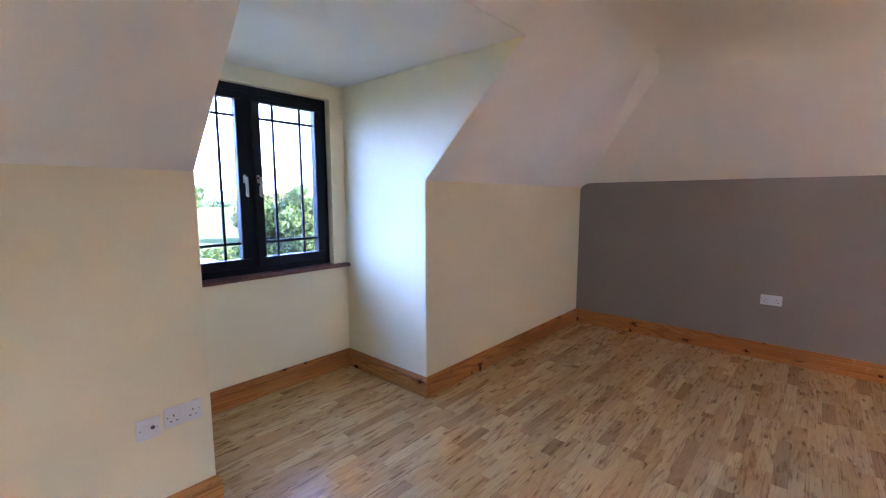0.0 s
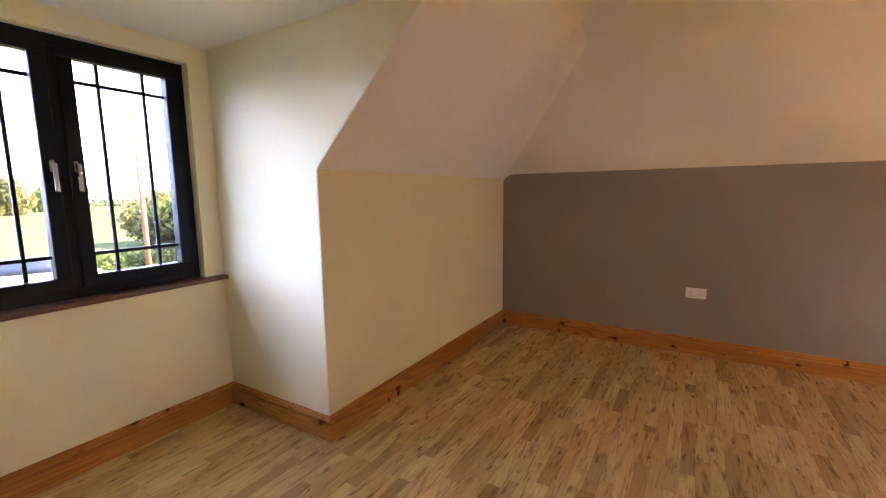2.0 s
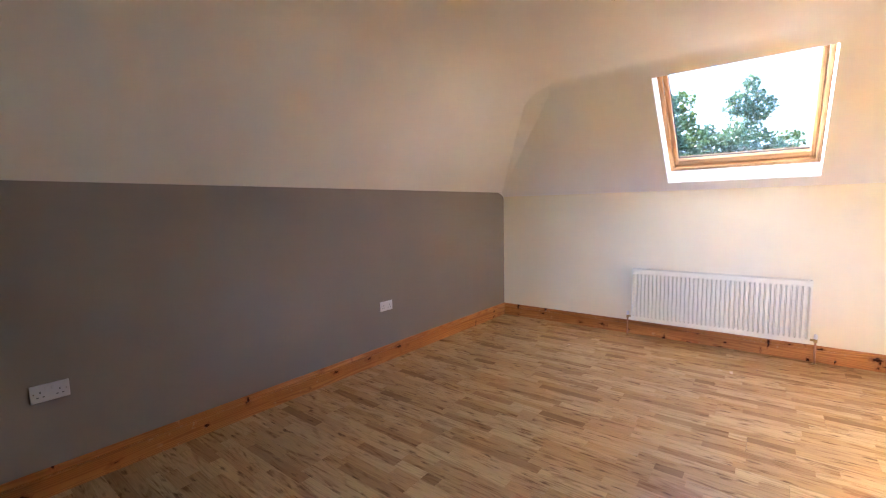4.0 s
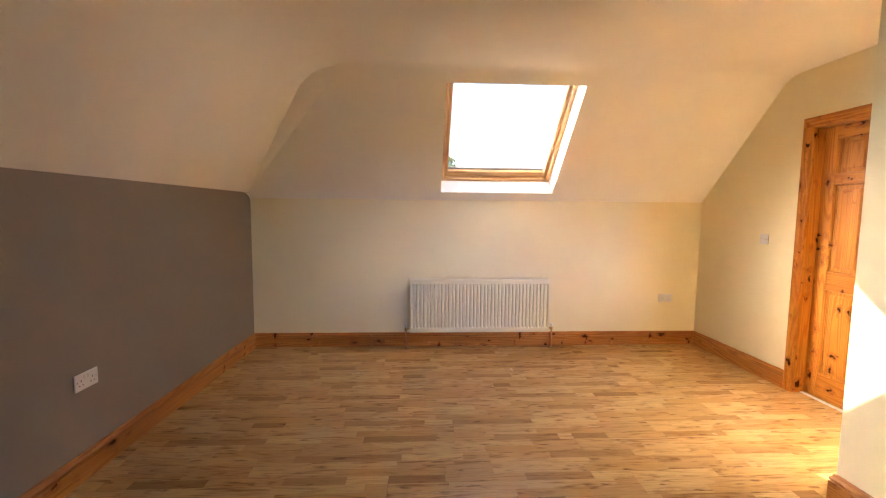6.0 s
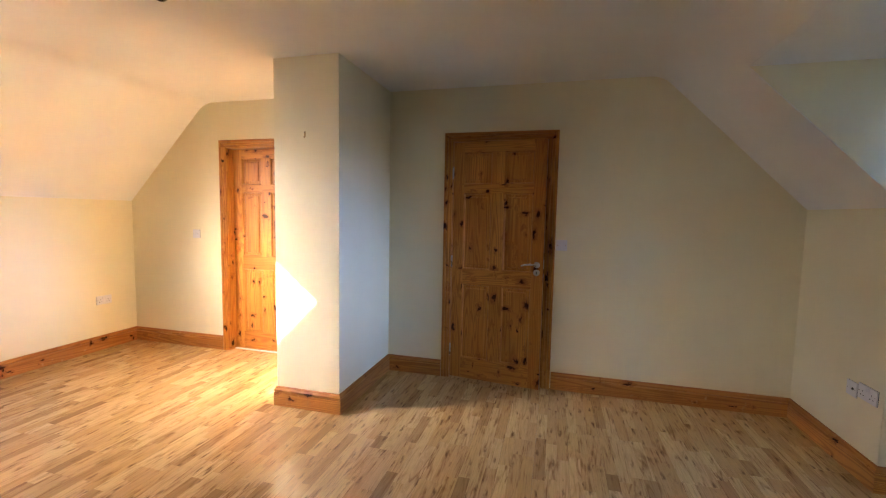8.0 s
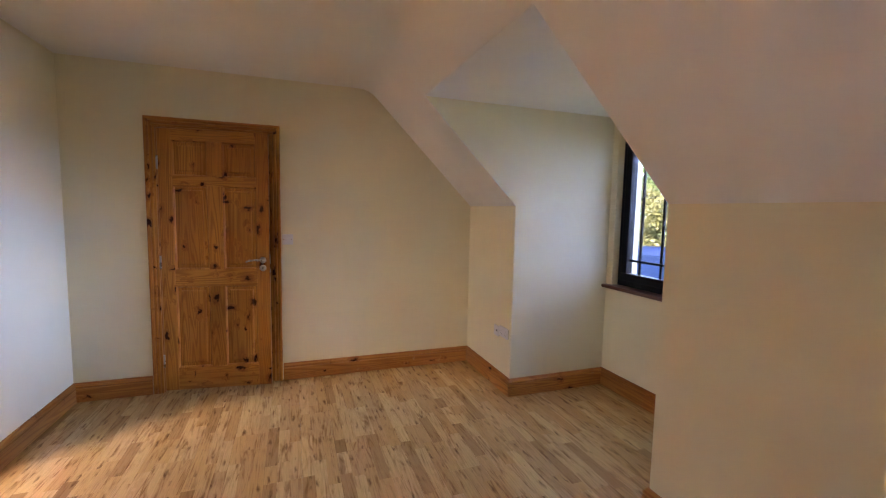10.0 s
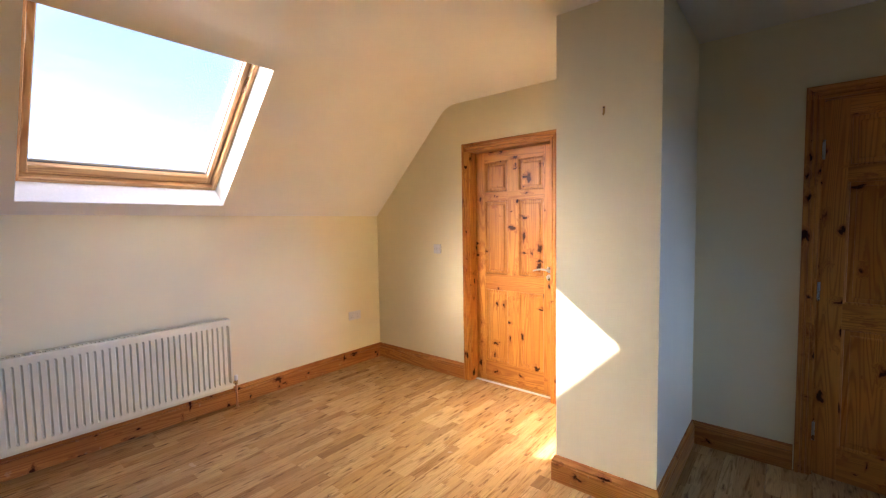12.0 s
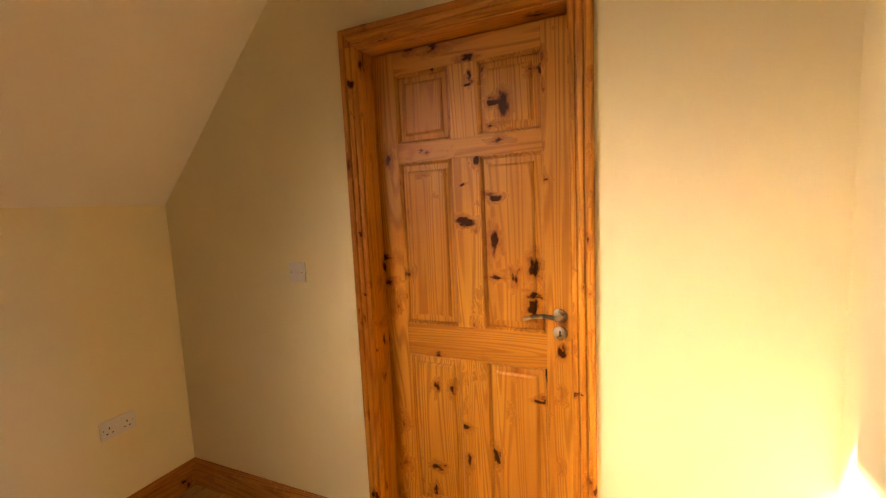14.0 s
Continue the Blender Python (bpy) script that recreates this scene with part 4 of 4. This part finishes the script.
for az, dist, hgt, spr, k in ((-134, 36, 9.0, 3.2, 0), (-139, 33, 7.5, 3.2, 1), (-129, 38, 7.0, 3.6, 0), (-145, 40, 8.5, 4, 2)):
    tree(*polar(az, dist, 0.1, 3.6), hgt, spr, LEAF[k], "tall leafy tree behind the blue container")
# east side, seen through the roof window
for az, dist, hgt, spr, k in ((3.4, 26, 11.0, 2.7, 2), (9.3, 24, 9.6, 2.6, 0), (12.5, 22, 11.5, 2.2, 2), (-1.8, 28, 8.4, 2.3, 0), (6.6, 27, 9.0, 2.6, 2), (17, 26, 10.0, 3.0, 2)):
    tree(*polar(az, dist, -0.15, 1.9), hgt, spr, LEAF[k], "leafy tree rising behind the house", 11000, 0.22, 0.10)

# clipped hedge along the drive
cs, rs = [], []
for k in range(90):
    az = 128 + k * 0.62
    x, y = polar(az, 29 + 0.6 * math.sin(k * 0.7))
    cs.append((x, y, GZ + 0.62 + 0.08 * math.sin(k * 1.9)))
    rs.append(0.62)
me = leaf_cloud(cs, rs, 9000, 0.11)
me.materials.append(LEAF[0])
tagged(new("hedge", me), "low clipped green hedge along the drive", "hedge", kind="stuff")

# far tree line
cs, rs = [], []
for k in range(110):
    az = 118 + k * 1.1
    x, y = polar(az, 210 + 18 * math.sin(k * 0.37))
    cs.append((x, y, GZ + 2.2 + rng.uniform(-0.5, 1.4)))
    rs.append(rng.uniform(2.2, 4.2))
me = leaf_cloud(cs, rs, 9000, 0.7)
me.materials.append(LEAF[2])
tagged(new("tree_line", me), "distant hedgerow trees along the field edge", "trees", kind="stuff")

# telegraph pole by the hedge
pole = thing("telegraph_pole", (*polar(155.9, 24.0, 0.38, 0.44), GZ), "weathered red-brown wooden telegraph pole by the hedge", "pole")
part("shaft", tube(bmesh.new(), (0, 0, 0), (0, 0, 7.7), 0.12, 0.09, 14), plain("creosoted_wood", (0.30, 0.105, 0.065), 0.75, grain=14, amount=0.3), pole, "", True)
part("cap", lathe(bmesh.new(), [(0.10, 7.7), (0.10, 7.73), (0.02, 7.79)], 12), SLOT, pole)
for z in (7.15, 7.38):
    bm = tube(bmesh.new(), (-0.09, -0.2, z), (-0.09, 0.2, z), 0.014, n=8)
    lathe(bm, [(0.02, 0), (0.035, 0.02), (0.03, 0.07), (0.015, 0.09)], 10, (-0.09, 0.18, z))
    lathe(bm, [(0.02, 0), (0.035, 0.02), (0.03, 0.07), (0.015, 0.09)], 10, (-0.09, -0.18, z))
    part("insulator_arm", bm, SLOT, pole, "dark arm with two insulators")
bm = bmesh.new()
run = [(-0.09 - 1.0 * k, 0.18 + 3.0 * k, 7.23 - 0.12 * k * (8 - k) / 4) for k in range(9)]
for p, q in zip(run, run[1:]):
    tube(bm, p, q, 0.012, n=6)
part("cable", bm, SLOT, pole, "thin dark overhead cable")

# white car on the drive
CARP = plain("white_car_paint", (0.55, 0.56, 0.58), 0.3)
TINT = plain("dark_car_glass", (0.02, 0.035, 0.07), 0.35)
TYRE = plain("tyre", (0.02, 0.02, 0.02), 0.8)
cxy = polar(164.5, 25.5, 0.38, 0.44)
car = thing("car", pose(cxy[0], cxy[1], GZ, 0, 0, 70), "white hatchback parked on the drive by the hedge", "car")


def loft(bm, rows):
    prev = None
    for x, w, z0, z1, w1 in rows:
        vs = [bm.verts.new(p) for p in ((x, -w, z0), (x, w, z0), (x, w1, z1), (x, -w1, z1))]
        if prev:
            for i in range(4):
                bm.faces.new((prev[i], prev[(i + 1) % 4], vs[(i + 1) % 4], vs[i]))
        else:
            bm.faces.new(vs[::-1])
        prev = vs
    bm.faces.new(prev)
    bmesh.ops.bevel(bm, geom=list(bm.edges), offset=0.05, segments=2, affect="EDGES")
    return bm


part("body", loft(bmesh.new(), [(-2.05, 0.80, 0.30, 0.85, 0.74), (-1.7, 0.87, 0.22, 0.92, 0.82), (0.9, 0.87, 0.22, 0.92, 0.82), (1.75, 0.85, 0.25, 0.78, 0.76), (2.05, 0.76, 0.32, 0.62, 0.70)]), CARP, car, "white body", True)
part("cabin_glass", loft(bmesh.new(), [(-1.85, 0.74, 0.90, 0.98, 0.70), (-1.45, 0.79, 0.90, 1.40, 0.60), (0.2, 0.79, 0.90, 1.42, 0.61), (1.05, 0.78, 0.88, 0.96, 0.72)]), TINT, car, "dark tinted windows", True)
part("roof", loft(bmesh.new(), [(-1.5, 0.60, 1.395, 1.47, 0.54), (0.22, 0.61, 1.405, 1.48, 0.55)]), CARP, car, "white roof", True)
for x in (-1.3, 1.3):
    for y in (-0.84, 0.84):
        wheel = part("wheel", lathe(bmesh.new(), [(0.22, -0.09), (0.30, -0.10), (0.32, -0.06), (0.32, 0.06), (0.30, 0.10), (0.22, 0.09)], 24, (x, y, 0.32), "Y"), TYRE, car, "black tyre", True)
        part("rim", lathe(bmesh.new(), [(0.21, -0.095), (0.05, -0.085), (0.05, 0.085), (0.21, 0.095)], 16, (x, y, 0.32), "Y"), STEEL, wheel)

# blue steel container
BLUE = plain("blue_steel", (0.002, 0.011, 0.042), 0.6, grain=5, amount=0.3)
BLUE.node_tree.nodes["Principled BSDF"].inputs["Specular IOR Level"].default_value = 0.05
bx, by = polar(-135.5, 24, 0.1, 3.6)
con = thing("container", pose(bx, by, GZ, 0, 0, -45.5), "blue corrugated steel container standing in the yard", "container")
bm = bmesh.new()
prof = []
k = 0
while k * 0.28 < 6.0:
    y = -3.0 + k * 0.28
    prof += [(1.2, y), (1.2, y + 0.11), (1.165, y + 0.14), (1.165, y + 0.25)]
    k += 1
lo_ = [bm.verts.new((-x, y, 0.15)) for x, y in prof]
hi_ = [bm.verts.new((-x, y, 2.3)) for x, y in prof]
for i in range(len(prof) - 1):
    bm.faces.new((lo_[i], lo_[i + 1], hi_[i + 1], hi_[i]))
part("front_sheet", bm, BLUE, con)
part("body", boxed(-1.15, 1.2, -3.0, 3.05, 0.15, 2.3), BLUE, con)
for z0, z1 in ((0.0, 0.16), (2.28, 2.42)):
    part("rail", boxed(-1.22, 1.22, -3.02, 3.08, z0, z1, bev=0.01), BLUE, con)
for x in (-1.16, 1.16):
    for y in (-2.96, 3.02):
        part("corner_post", boxed(x - 0.065, x + 0.065, y - 0.065, y + 0.065, 0, 2.42, bev=0.01), BLUE, con)

# ---- floor: laminate boards, three printed strips wide ----
floor = structure("floor", boxed(-2.6, XE + 0.2, -0.13, YN + 0.15, -0.2, -0.009), SCREED, "light oak strip laminate floor", "floor")
rf = random.Random(3)
BW, BL = 0.195, 1.29


def board(x0, x1, y0, y1):
    bm = bmesh.new()
    e = 0.0005
    x0, x1, y0, y1 = x0 + e, x1 - e, y0 + e, y1 - e
    z = 0.0
    n = 3
    for k in range(n):
        a, b = x0 + (x1 - x0) * k / n, x0 + (x1 - x0) * (k + 1) / n
        y = y0
        step = rf.uniform(0.08, 0.42)
        while y < y1 - 1e-6:
            ye = y1 if y + step > y1 - 0.06 else y + step
            bm.faces.new([bm.verts.new(p) for p in ((a, y, z), (b, y, z), (b, ye, z), (a, ye, z))])
            y = ye
            step = rf.uniform(0.3, 0.6)
    top = [(x0, y0), (x1, y0), (x1, y1), (x0, y1)]
    g = 0.0007
    t = [bm.verts.new((x, y, z)) for x, y in top]
    lo_ = [bm.verts.new((x + (g if x == x1 else -g) * 0.5, y + (g if y == y1 else -g) * 0.5, -0.008)) for x, y in top]
    for i in range(4):
        bm.faces.new((t[i], lo_[i], lo_[(i + 1) % 4], t[(i + 1) % 4]))
    me = bpy.data.meshes.new("board")
    bm.to_mesh(me)
    bm.free()
    me.materials.append(LAMINATE)
    ob = new("board", me)
    ob.parent = floor


i = 0
x = -2.45
while x < XE:
    y0, y1 = (-0.128, YN + 0.06) if x + BW > XW + 0.01 else (DS - 0.03, DN + 0.03)
    y = y0 - (0.2 + (i * 0.43) % 1.0) * BL
    while y < y1:
        a, b = max(y, y0), min(y + BL, y1)
        if b - a > 0.02:
            board(x, min(x + BW, XE + 0.05), a, b)
        y += BL
    x += BW
    i += 1
